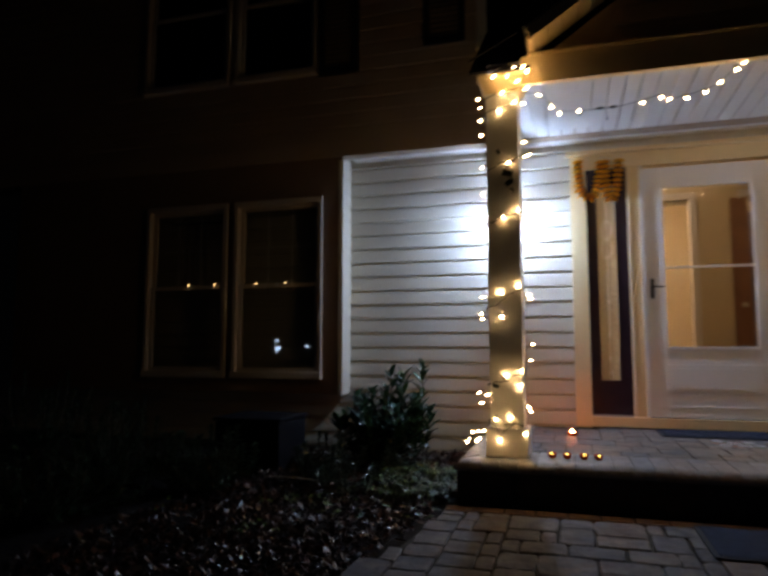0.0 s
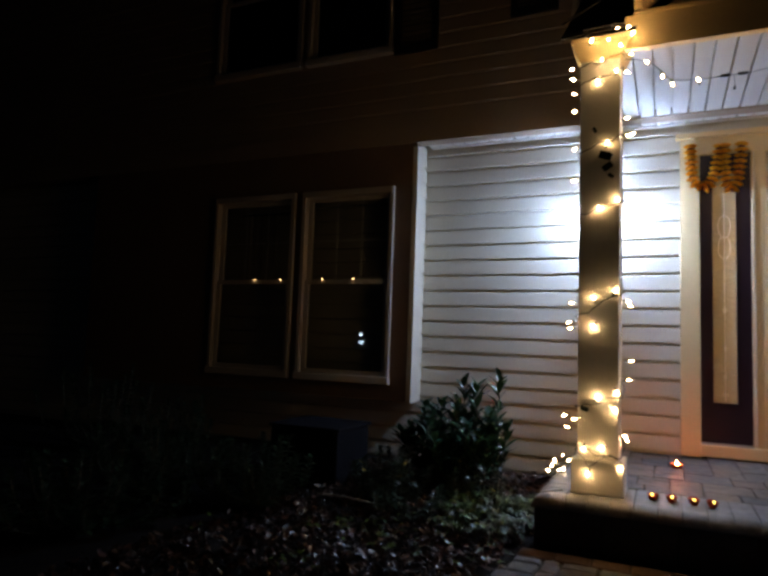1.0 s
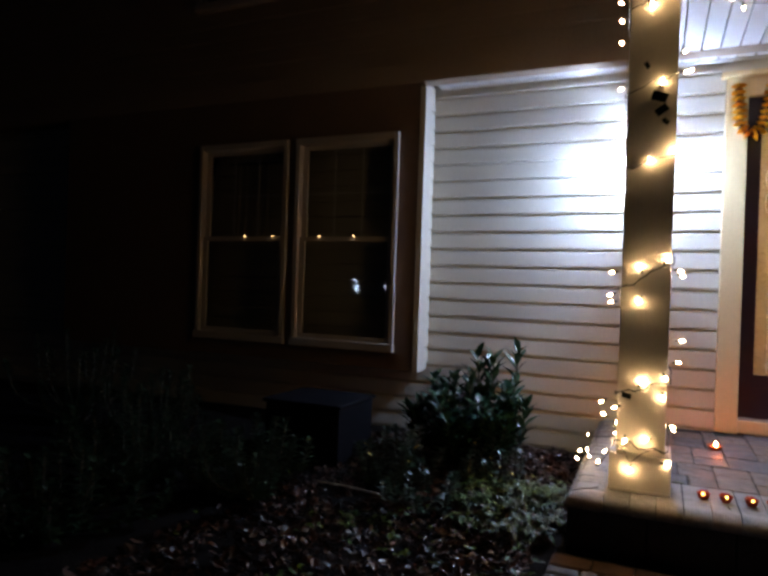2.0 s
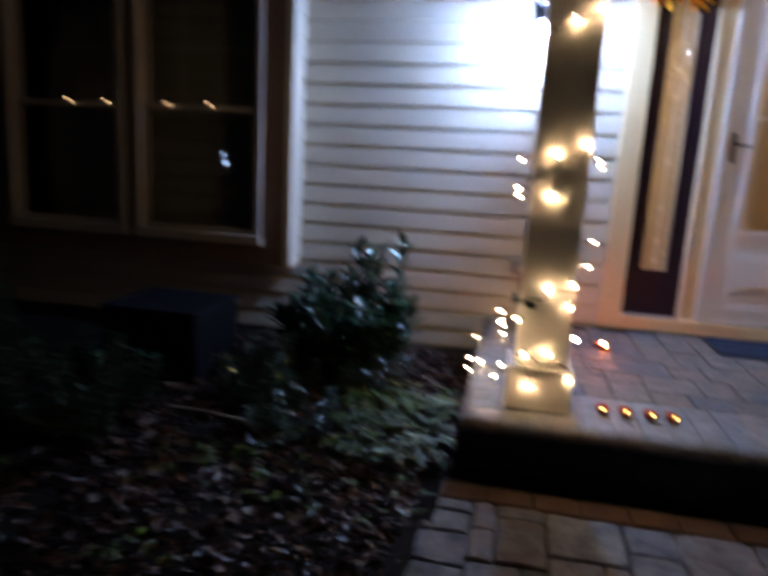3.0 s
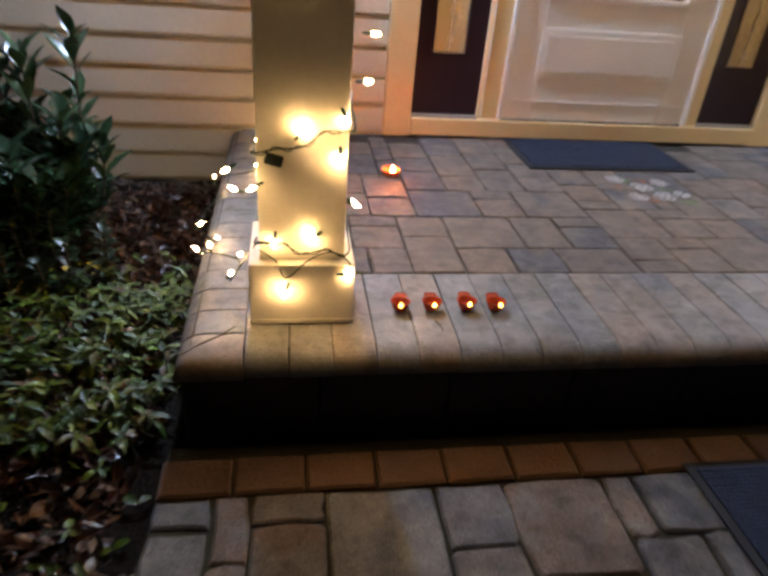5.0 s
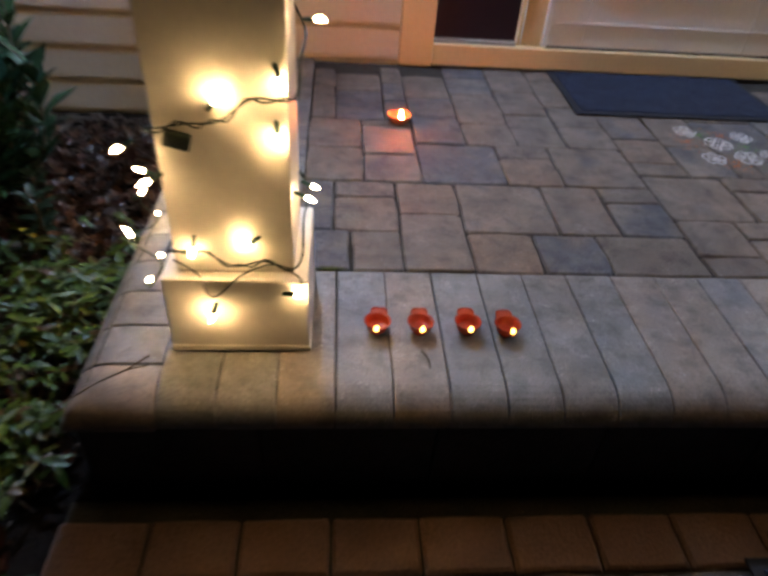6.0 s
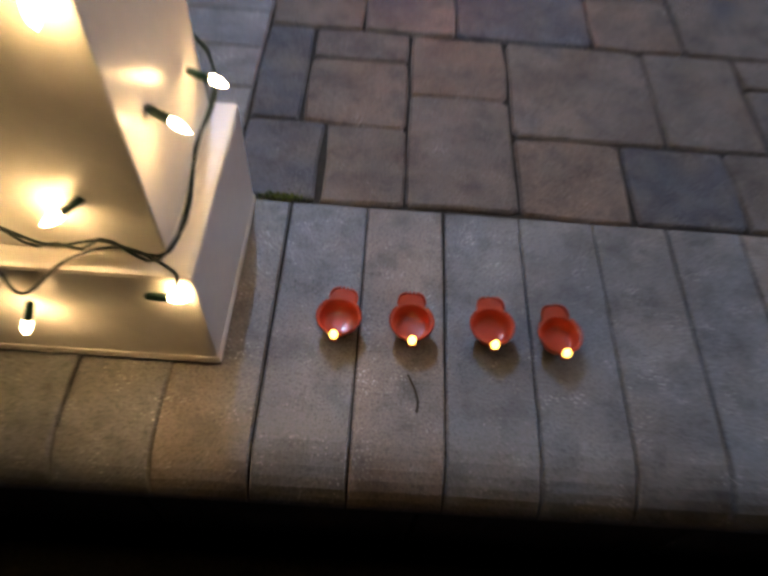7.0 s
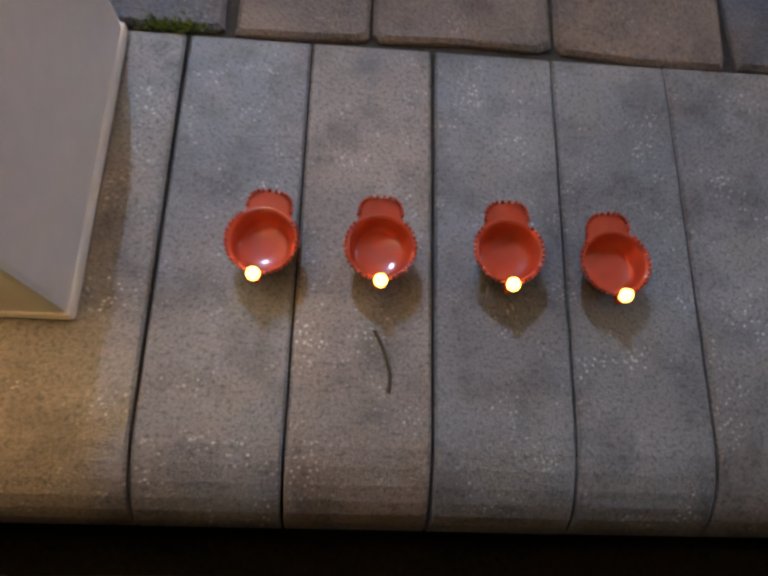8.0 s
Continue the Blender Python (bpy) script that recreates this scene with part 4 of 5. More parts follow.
for x, z in ((0.435, 1.966), (0.505, 1.966), (0.47, 1.90)):
    part("connector", cube(x - 0.02 if z > 1.95 else x - 0.006, x + 0.02 if z > 1.95 else x + 0.006, 4.745, 4.757, z - 0.006, z + 0.006, bevel=0.003), M_WIRE, sw)
part("drop_wire", tube(bmesh.new(), [(0.47, 4.751, 1.966), (0.471, 4.751, 1.90)], 0.0015, 5), M_WIRE, sw)

# ---- garland ----
ga = thing("marigold_garland", (0.48, FY - 0.02, 2.05), "yellow artificial marigold garland hung in loops", "garland")
bm = bmesh.new()
for ring, (rr, n, tilt) in enumerate(((0.019, 11, 0.15), (0.016, 9, 0.5), (0.011, 7, 0.9), (0.005, 4, 1.3))):
    for k in range(n):
        a = 2 * math.pi * (k + ring * 0.5) / n
        d = Vector((math.cos(a) * math.cos(tilt), math.sin(a) * math.cos(tilt), math.sin(tilt)))
        for s in (1, -1):
            leaf(bm, Vector((d.x * rr * 0.3, d.y * rr * 0.3, s * 0.003 * ring)), Vector((d.x, d.y, s * d.z * 0.6)), (0, 0, s), rr * 0.95, 0.011, 0.3, 0.2, 0.9)
FLOWER = mesh_of(bm, "flower", M_MARI)
bm = bmesh.new()
for k in range(12):
    a = 2 * math.pi * k / 12
    leaf(bm, (0, 0, 0), (math.cos(a), math.sin(a), 0), (0, 0, 1), 0.014, 0.007, 0.2, 0.0, 0.7)
tube(bm, [(0, 0, -0.006), (0, 0, 0.006)], 0.007, 8)
BAND = mesh_of(bm, "tinsel", M_MAROON)
for path in (((0.329, 2.055), (0.336, 1.92), (0.350, 1.800), (0.412, 1.752), (0.462, 1.81), (0.488, 1.93), (0.506, 2.045)), ((0.530, 2.045), (0.532, 1.92), (0.540, 1.80), (0.562, 1.728), (0.598, 1.775), (0.618, 1.90), (0.630, 2.045))):
    line = smooth_line([(x, FY - 0.028, z) for x, z in path], 40)
    run, side = 0.0, 0
    for p, q in zip(line, line[1:]):
        run += (q - p).length
        if run >= (0.019 if side % 2 else 0.015):
            run = 0
            m = Matrix.Translation(p) @ (q - p).to_track_quat("Z", "Y").to_matrix().to_4x4() @ Matrix.Rotation(rng.uniform(0, 6), 4, "Z")
            place("flower" if side % 2 == 0 else "tinsel", FLOWER if side % 2 == 0 else BAND, ga, m @ Matrix.Diagonal((1.75, 1.75, 1.1, 1) if side % 2 == 0 else (1.75, 1.75, 1.0, 1)))
            side += 1
    part("thread", tube(bmesh.new(), line[::8] + [line[-1]], 0.0015, 5), M_MAROON, ga)

# ---- small oil-lamp lights at the porch edge ----
R = 0.0215


def diya():
    d = thing("led_oil_lamp", (0, 0, 0), "small red plastic oil lamp with glowing electric flame", "oil lamp", "row of oil lamps on the porch edge")
    bm = lathe(bmesh.new(), [(0.011, 0.0015), (0.015, 0.0025), (0.0195, 0.009), (0.0225, 0.0165), (0.0235, 0.0185), (0.0225, 0.0190), (0.0205, 0.0170), (0.0195, 0.0120), (0.0175, 0.0085), (0.0150, 0.0075), (0.006, 0.0070), (0.0005, 0.0070)], 36)
    part("bowl", bm, M_CLAY, d, smooth=True)
    bm = bmesh.new()
    prof = [(-0.0158, 0.0160), (-0.0148, 0.0225), (-0.0130, 0.0300), (-0.0065, 0.0345), (0.0065, 0.0345), (0.0130, 0.0300), (0.0148, 0.0225), (0.0158, 0.0160), (0.0085, 0.0207), (0.0, 0.0224), (-0.0085, 0.0207)]
    lo, hi = [bm.verts.new((x, y, 0.0150)) for x, y in prof], [bm.verts.new((x, y, 0.0178 + 0.10 * max(0, y - 0.018))) for x, y in prof]
    bm.faces.new(lo[::-1]), bm.faces.new(hi)
    for i in range(11):
        bm.faces.new((lo[i], lo[(i + 1) % 11], hi[(i + 1) % 11], hi[i]))
    part("tab", bm, M_CLAY, d)
    bm = bmesh.new()
    ring = [(0.0236 * math.sin(a), 0.0236 * math.cos(a)) for a in [radians(48 + 264 * k / 30) for k in range(31)]]
    edge = ring + [(x, y) for x, y, z in smooth_line([(x, y, 0) for x, y in prof[1:7]], 3)]
    for x, y in edge:
        bmesh.ops.create_icosphere(bm, subdivisions=1, radius=0.00155, matrix=Matrix.Translation((x, y, 0.0188 + 0.10 * max(0, y - 0.022))))
    part("beaded_rim", bm, M_CLAY, d, smooth=True)
    part("spout", cube(-0.0045, 0.0045, -0.0285, -0.0195, 0.0125, 0.0180, bevel=0.002), M_CLAY, d)
    part("flame", lathe(bmesh.new(), [(0.0020, 0.0), (0.0040, 0.0016), (0.0046, 0.0040), (0.0032, 0.0068), (0.0005, 0.0090)], 12, (0, -0.0250, 0.0165)), M_LED, d, "glowing warm flame", smooth=True)
    for p in [ob for ob in bpy.data.objects if ob.parent == d]:
        p.data.transform(Matrix.Diagonal((1, 1, 1.4, 1)))
    return d


lamp = diya()
spots = ((0.1245, 4.6925, 8), (0.2030, 4.6920, -2), (0.2905, 4.6935, -4), (0.3640, 4.6890, -14))
lamp.matrix_basis = pose(spots[0][0], spots[0][1], 0.0005, 0, 0, spots[0][2])
for x, y, a in spots[1:]:
    copy_thing(lamp, pose(x, y, 0.0005, 0, 0, -a * 0.6))
lamp.matrix_basis = pose(spots[0][0], spots[0][1], 0.0005, 0, 0, -8)

cn = thing("clay_oil_lamp", (0.233, 5.615, 0), "burning red clay oil lamp on the porch pavers", "oil lamp")
part("bowl", lathe(bmesh.new(), [(0.018, 0.001), (0.026, 0.004), (0.036, 0.02), (0.038, 0.026), (0.034, 0.026), (0.026, 0.014), (0.008, 0.012)], 24, (0.233, 5.615, 0)), M_CLAYDARK, cn, smooth=True)
part("flame", lathe(bmesh.new(), [(0.002, 0.0), (0.006, 0.004), (0.007, 0.010), (0.004, 0.020), (0.001, 0.028)], 12, (0.236, 5.590, 0.020)), M_FLAME, cn, "small orange flame", smooth=True)

# ---- mats ----
def door_mat(x0, x1, y0, y1, z, label):
    t = thing("door_mat", ((x0 + x1) / 2, (y0 + y1) / 2, z), label, "door mat", "door mats")
    part("border", cube(x0, x1, y0, y1, z + 0.0005, z + 0.006, bevel=0.002), M_RUBBER, t)
    bm = bmesh.new()
    k = 0
    y = y0 + 0.022
    while y < y1 - 0.02:
        box(bm, x0 + 0.022, x1 - 0.022, y, y + 0.0075, z + 0.006, z + 0.0095 + 0.0004 * (k % 2))
        y += 0.0105
        k += 1
    tagged(part("carpet", bm, M_MAT, t), kind="stuff")
    return t


door_mat(0.812, 1.532, 5.715, 6.098, 0.003, "dark blue ribbed mat before the door")
door_mat(0.757, 1.70, 3.90, 4.362, WALK_Z + 0.005, "dark blue ribbed mat on the walkway at the step")

# white powder drawing on the porch
rg = thing("powder_drawing", (1.22, 5.5, 0.003), "worn white powder drawing in petals on pavers", "floor drawing")
bm = bmesh.new()
for cx, cy, r, n in ((1.13, 5.62, 0.035, 5), (1.20, 5.54, 0.04, 6), (1.14, 5.44, 0.034, 5), (1.25, 5.45, 0.04, 6), (1.30, 5.59, 0.034, 5), (1.33, 5.47, 0.03, 4)):
    for k in range(n):
        a = 2 * math.pi * k / n + cx * 20
        pts = [(cx + math.cos(a + 0.5 * math.sin(t)) * r * (0.25 + 0.75 * math.sin(t / 2)), cy + math.sin(a + 0.5 * math.sin(t)) * r * (0.25 + 0.75 * math.sin(t / 2)), 0.0022) for t in [2 * math.pi * q / 12 for q in range(13)]]
        tube(bm, pts, 0.0013 + 0.0006 * (k % 2), 5)
    for k in range(26):
        a, q = rng.uniform(0, 6.3), rng.uniform(0, r * 1.2)
        s = rng.uniform(0.0015, 0.004)
        lathe(bm, [(s, 0), (s * 0.6, 0.001)], 6, (cx + q * math.cos(a), cy + q * math.sin(a), 0.0012))
tagged(part("powder", bm, M_POWDER, rg), kind="stuff")
for tint, dots in ((M_ORANGEPOWDER, ((1.10, 5.55), (1.24, 5.60), (1.19, 5.40))), (M_GREENPOWDER, ((1.17, 5.60), (1.33, 5.40), (1.28, 5.52)))):
    bm = bmesh.new()
    for cx, cy in dots:
        for k in range(60):
            a, q, d = rng.uniform(0, 6.3), abs(rng.gauss(0, 0.03)), rng.uniform(0.001, 0.003)
            lathe(bm, [(d, 0), (d * 0.6, 0.0008)], 6, (cx + q * math.cos(a), cy + q * math.sin(a), 0.0012))
    tagged(part("powder", bm, tint, rg, "faint coloured powder"), kind="stuff")

# ---- planting ----
rp = random.Random(11)


def height(x, y):
    return -0.262 + 0.03 * noise.noise(Vector((x * 1.7, y * 1.7, 0))) + 0.03 * max(0, (y - 5.2))


def edge_x(y):
    """The walkway's curved left edge."""
    return -0.40 - 0.13 * max(0, 4.3 - y) - 0.06 * max(0, 3.4 - y) ** 2


def shrub(name, base, stems, spread, tall, leaf_len, leaf_w, count, material, label, seed, yellow=0, lean=(0, 0), rise=0.25):
    r = random.Random(seed)
    t = thing(name, base, label, "shrub")
    wood, crown, gold = bmesh.new(), bmesh.new(), bmesh.new()
    for i in range(stems):
        a = 2 * math.pi * i / stems + r.uniform(-0.4, 0.4)
        s = spread * r.uniform(0.25, 1.0)
        hgt = tall * r.uniform(0.6, 1.0) * (1.0 - 0.35 * s / spread)
        b = Vector(base) + Vector((r.uniform(-0.04, 0.04), r.uniform(-0.04, 0.04), 0))
        tip = Vector(base) + Vector((s * math.cos(a) + lean[0] * hgt, s * math.sin(a) + lean[1] * hgt, hgt))
        mid = (b + tip) / 2 + Vector((0.3 * s * math.cos(a), 0.3 * s * math.sin(a), -0.02))
        line = smooth_line([b, mid, tip], 8)
        tube(wood, line, 0.004, 5)
        n = count // stems
        for k in range(n):
            f = 0.18 + 0.82 * (k + r.random()) / n
            q = f * (len(line) - 1)
            p = line[int(q)].lerp(line[min(int(q) + 1, len(line) - 1)], q % 1)
            ga2 = k * 2.4 + i
            up = rise + 0.75 * f ** 3
            d = Vector((math.cos(ga2), math.sin(ga2), up + r.uniform(-0.25, 0.25)))
            L = leaf_len * r.uniform(0.65, 1.1) * (1.0 if f < 0.85 else 0.8)
            leaf(gold if r.random() < yellow else crown, p, d, (0, 0, 1), L, leaf_w * r.uniform(0.8, 1.15), 0.35, r.uniform(0.05, 0.35))
    part("stem_tangle", wood, M_STEM, t)
    part("crown", crown, material, t, smooth=True)
    if yellow and len(gold.verts):
        part("yellowed_leaves", gold, M_YELLOW, t)
    else:
        gold.free()
    return t


shrub("laurel_bush", (-1.08, 5.50, -0.25), 30, 0.36, 0.66, 0.135, 0.046, 1150, M_LAUREL, "glossy dark green laurel bush against the siding", 3, lean=(-0.02, 0), rise=0.55)
shrub("laurel_bush", (-0.93, 5.54, -0.25), 8, 0.20, 0.92, 0.14, 0.044, 210, M_LAUREL, "taller laurel shoots rising above the bush", 8, lean=(0.02, 0), rise=1.1)
shrub("low_shrub", (-0.86, 5.22, -0.26), 9, 0.20, 0.30, 0.055, 0.024, 260, M_HEDGE, "low leafy shrub with a few yellow leaves", 5, 0.02)
shrub("low_shrub", (-1.08, 4.78, -0.26), 12, 0.24, 0.24, 0.05, 0.022, 420, M_HEDGE, "low dark leafy shrub beside the ground cover", 16)
shrub("low_shrub", (-1.32, 5.02, -0.26), 14, 0.28, 0.36, 0.055, 0.028, 560, M_HEDGE, "low dark leafy shrub before the bay", 6, 0.01)
shrub("hedge_shrub", (-1.88, 4.48, -0.27), 22, 0.40, 0.46, 0.055, 0.030, 1100, M_HEDGE, "dark evergreen shrub in the shaded bed", 7)
shrub("hedge_shrub", (-2.50, 4.40, -0.27), 24, 0.48, 0.60, 0.055, 0.030, 1200, M_HEDGE, "dark evergreen shrub in the shaded bed", 9)
# This one is added to darken a part of the bed that is only black.
shrub("hedge_shrub", (-2.30, 3.70, -0.27), 24, 0.50, 0.46, 0.055, 0.030, 1100, M_HEDGE, "broad dark evergreen shrub added to darken the bed", 15)
shrub("hedge_shrub", (-3.05, 5.05, -0.27), 16, 0.42, 0.62, 0.055, 0.030, 800, M_HEDGE, "dark evergreen shrub under the window", 10)
shrub("hedge_shrub", (-3.9, 5.2, -0.27), 16, 0.48, 0.85, 0.055, 0.030, 800, M_HEDGE, "tall dark evergreen shrub by the house", 12)

# creeping ground cover by the step
bm, stems = bmesh.new(), bmesh.new()
for i in range(330):
    u = rp.random()
    x = -0.45 - 0.46 * rp.random() ** 1.3
    y = 4.55 + 0.60 * u + 0.10 * rp.uniform(-1, 1)
    if noise.noise(Vector((x * 5, y * 5, 9))) < -0.22:
        continue
    z = height(x, y)
    h = rp.uniform(0.015, 0.10) * (1.2 - 0.8 * abs(x + 0.6))
    top = Vector((x + rp.uniform(-0.03, 0.03), y + rp.uniform(-0.03, 0.03), z + h))
    tube(stems, [(x, y, z), top], 0.0015, 4)
    for k in range(rp.randint(5, 8)):
        a = k * 2.4 + i
        leaf(bm, top - Vector((0, 0, 0.006 * (k // 3))), (math.cos(a), math.sin(a), rp.uniform(-0.1, 0.5)), (0, 0, 1), rp.uniform(0.02, 0.055), rp.uniform(0.008, 0.022), 0.35, rp.uniform(0.0, 0.7), rp.uniform(0.35, 0.8))
for i in range(150):
    x, y = -0.43 - 0.35 * rp.random(), rp.uniform(4.45, 5.1)
    a = rp.uniform(0, 6.3)
    leaf(bm, (x, y, height(x, y)), (0.5 * math.cos(a), 0.5 * math.sin(a), 1), (math.cos(a), math.sin(a), 0), rp.uniform(0.05, 0.13), rp.uniform(0.003, 0.007), 0.3, rp.uniform(-0.5, 0.5), 0.6)
for i in range(420):
    x, y = -0.44 - 1.5 * rp.random() ** 1.2, rp.uniform(3.7, 5.4)
    if noise.noise(Vector((x * 2.2, y * 2.2, 4))) < 0.0 or x > edge_x(min(y, 4.4)) - 0.03:
        continue
    z = height(x, y) + rp.uniform(0.01, 0.05)
    for k in range(rp.randint(2, 4)):
        a = rp.uniform(0, 6.3)
        leaf(bm, (x, y, z), (math.cos(a), math.sin(a), rp.uniform(-0.1, 0.6)), (rp.uniform(-0.3, 0.3), rp.uniform(-0.3, 0.3), 1), rp.uniform(0.02, 0.042), rp.uniform(0.012, 0.024), 0.3, rp.uniform(0.1, 0.5), 0.7)
gc = thing("ground_cover", (-0.75, 4.7, -0.25), "creeping green ground cover growing by the porch step", "ground cover", kind="stuff")
part("leaves", bm, M_COVER, gc, smooth=True)
part("stems", stems, M_STEM, gc)


bm = bmesh.new()
for i in range(9500):
    y = rp.uniform(3.0, 5.95)
    x = edge_x(min(y, 4.4)) + 0.02 - 1.35 * rp.random() ** 1.15 - (0.10 if rp.random() < 0.85 else 0.0)
    if x > -0.40 and y > 4.33:
        continue
    if noise.noise(Vector((x * 4.0, y * 4.0, 2))) < -0.42 or (x > edge_x(min(y, 4.4)) - 0.10 and y < 4.4 and rp.random() < 0.6):
        continue
    heap = 0.5 + 0.5 * noise.noise(Vector((x * 3.1, y * 3.1, 5)))
    z = height(x, y) + rp.uniform(0.002, 0.02 + 0.045 * heap)
    a = rp.uniform(0, 6.3)
    L = 0.010 + 0.042 * rp.random() ** 1.6
    leaf(bm, (x, y, z), (math.cos(a), math.sin(a), rp.uniform(-0.5, 0.6)), (rp.uniform(-0.9, 0.9), rp.uniform(-0.9, 0.9), 1), L, L * rp.uniform(0.4, 0.8), rp.uniform(-0.7, 0.9), rp.uniform(-0.7, 0.9), rp.uniform(0.4, 0.9))
for i in range(1100):
    x, y = -0.42 - 0.5 * rp.random() ** 1.5, rp.uniform(4.75, 5.95)
    a, L = rp.uniform(0, 6.3), rp.uniform(0.018, 0.045)
    leaf(bm, (x, y, height(x, y) + rp.uniform(0.018, 0.05)), (math.cos(a), math.sin(a), rp.uniform(-0.4, 0.5)), (rp.uniform(-0.8, 0.8), rp.uniform(-0.8, 0.8), 1), L, L * rp.uniform(0.4, 0.8), rp.uniform(-0.6, 0.8), rp.uniform(-0.6, 0.8), rp.uniform(0.4, 0.9))
solid("leaf_litter", bm, M_LITTER, "wet brown fallen leaves covering the garden bed", "fallen leaves", "stuff")
bm = bmesh.new()
for i in range(2000):
    x, y = rp.uniform(-1.75, -0.41), 6.1 - 1.1 * rp.random() ** 1.5
    z = height(x, y) + rp.uniform(0.0, 0.02)
    a = rp.uniform(0, 6.3)
    box(bm, -0.5, 0.5, -0.5, 0.5, -0.5, 0.5, m=Matrix.Translation((x, y, z)) @ Matrix.Rotation(a, 4, "Z") @ Matrix.Rotation(rp.uniform(-0.4, 0.4), 4, "Y") @ Matrix.Diagonal((rp.uniform(0.015, 0.04), rp.uniform(0.006, 0.014), 0.005, 1)))
solid("bark_mulch", bm, M_MULCH, "grey-brown bark mulch along the wall foot", "mulch", "stuff")

st = thing("garden_stick", (-1.4, 4.63, -0.2), "thin pale stick lying over the plants", "stick")
part("rod", tube(bmesh.new(), [(-1.60, 4.66, -0.19), (-1.40, 4.62, -0.175), (-1.22, 4.60, -0.18)], 0.006), M_STICK, st)
tw = thing("twig", (-0.31, 4.57, 0.004), "dry dark twig lying on the porch corner", "twig")
bm = tube(bmesh.new(), [(-0.375, 4.515, 0.004), (-0.33, 4.56, 0.006), (-0.29, 4.585, 0.010), (-0.262, 4.615, 0.012)], 0.0016, 5)
tube(bm, [(-0.29, 4.585, 0.010), (-0.258, 4.59, 0.014)], 0.0012, 5)
part("branch", bm, M_STEM, tw)
tw = thing("twig", (0.21, 4.63, 0.002), "short curved dark stem lying on bullnose paver", "twig")
part("branch", tube(bmesh.new(), smooth_line([(0.202, 4.640, 0.0022), (0.209, 4.625, 0.003), (0.213, 4.61, 0.0025), (0.212, 4.598, 0.0022)]), 0.0013, 5), M_STEM, tw)

ms = thing("moss", (0.05, 4.88, 0.0), "small green moss tuft in the paver joint", "moss", kind="stuff")
bm = bmesh.new()
for i in range(170):
    a = rp.uniform(0, 6.3)
    leaf(bm, (0.036 + rp.gauss(0, 0.013), 4.880 + rp.gauss(0, 0.003), -0.002), (math.cos(a), math.sin(a), 1.2), (0, 0, 1), rp.uniform(0.004, 0.009), 0.0025)
part("tuft", bm, M_COVER, ms)

# heat-pump cabinet in the bed
ac = thing("air_conditioner", (-1.88, 5.2, -0.26), "dark metal air conditioner cabinet, blackened for the bay's shade", "air conditioner")
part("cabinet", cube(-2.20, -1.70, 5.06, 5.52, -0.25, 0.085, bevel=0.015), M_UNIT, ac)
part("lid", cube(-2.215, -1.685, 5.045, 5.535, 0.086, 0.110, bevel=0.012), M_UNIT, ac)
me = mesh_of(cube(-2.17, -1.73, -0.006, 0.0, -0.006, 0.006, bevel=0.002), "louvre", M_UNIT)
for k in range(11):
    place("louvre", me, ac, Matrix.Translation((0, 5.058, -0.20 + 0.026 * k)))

# far lamps across the street, behind the camera
for i, (x, y, z, r) in enumerate(((-35.3, -61.0, -1.9, 0.24), (-35.1, -61.0, -2.9, 0.34), (-31.0, -61.0, -2.6, 0.26))):
    f = thing("street_lamp", (x, y, -0.27), "distant cool street lamp across the road", "street lamp", "far street lamps")
    part("globe", lathe(bmesh.new(), [(0.1 * r, -r), (0.8 * r, -0.6 * r), (r, 0), (0.8 * r, 0.6 * r), (0.1 * r, r)], 16, (x, y, z + 3.2)), M_FAR, f, smooth=True)
    part("pole", tube(bmesh.new(), [(x, y, -0.27), (x, y, z + 3.2 - r)], 0.06, 8), M_BLACK, f)


# ---- pavers ----
def paver_mesh(w, d, h=0.05, c=0.006, wob=0.0, seed=0, round_off=0.06):
    """A tumbled paver: worn chamfers round an uneven top."""
    r = random.Random(seed)
    bm = bmesh.new()
    j = lambda: r.uniform(-wob, wob)
    q = min(w, d) * round_off
    cut = lambda: q * r.uniform(0.5, 1.1)
    cs = [(cut() * 0.6, 0.001), (w * 0.5, j()), (w - cut(), 0.001), (w - 0.001, cut()), (w + j(), d * 0.5), (w - 0.001, d - cut()), (w - cut(), d - 0.001), (w * 0.5, d + j()), (cut(), d - 0.001), (0.001, d - cut()), (j(), d * 0.5), (0.001, cut())]
    cs = [(x + j() * 0.7, y + j() * 0.7) for x, y in cs]
    nn = len(cs)
    mx, my = w / 2, d / 2
    ring = lambda e, z: [bm.verts.new((x - math.copysign(e, x - mx) * (abs(x - mx) > 0.1 * w), y - math.copysign(e, y - my) * (abs(y - my) > 0.1 * d), z)) for x, y in cs]
    a, b, t = ring(0, -h), ring(0, -c), ring(c, 0.0)
    for lo, hi in ((a, b), (b, t)):
        for i in range(nn):
            bm.faces.new((lo[i], lo[(i + 1) % nn], hi[(i + 1) % nn], hi[i]))
    bm.faces.new(t)
    return bm


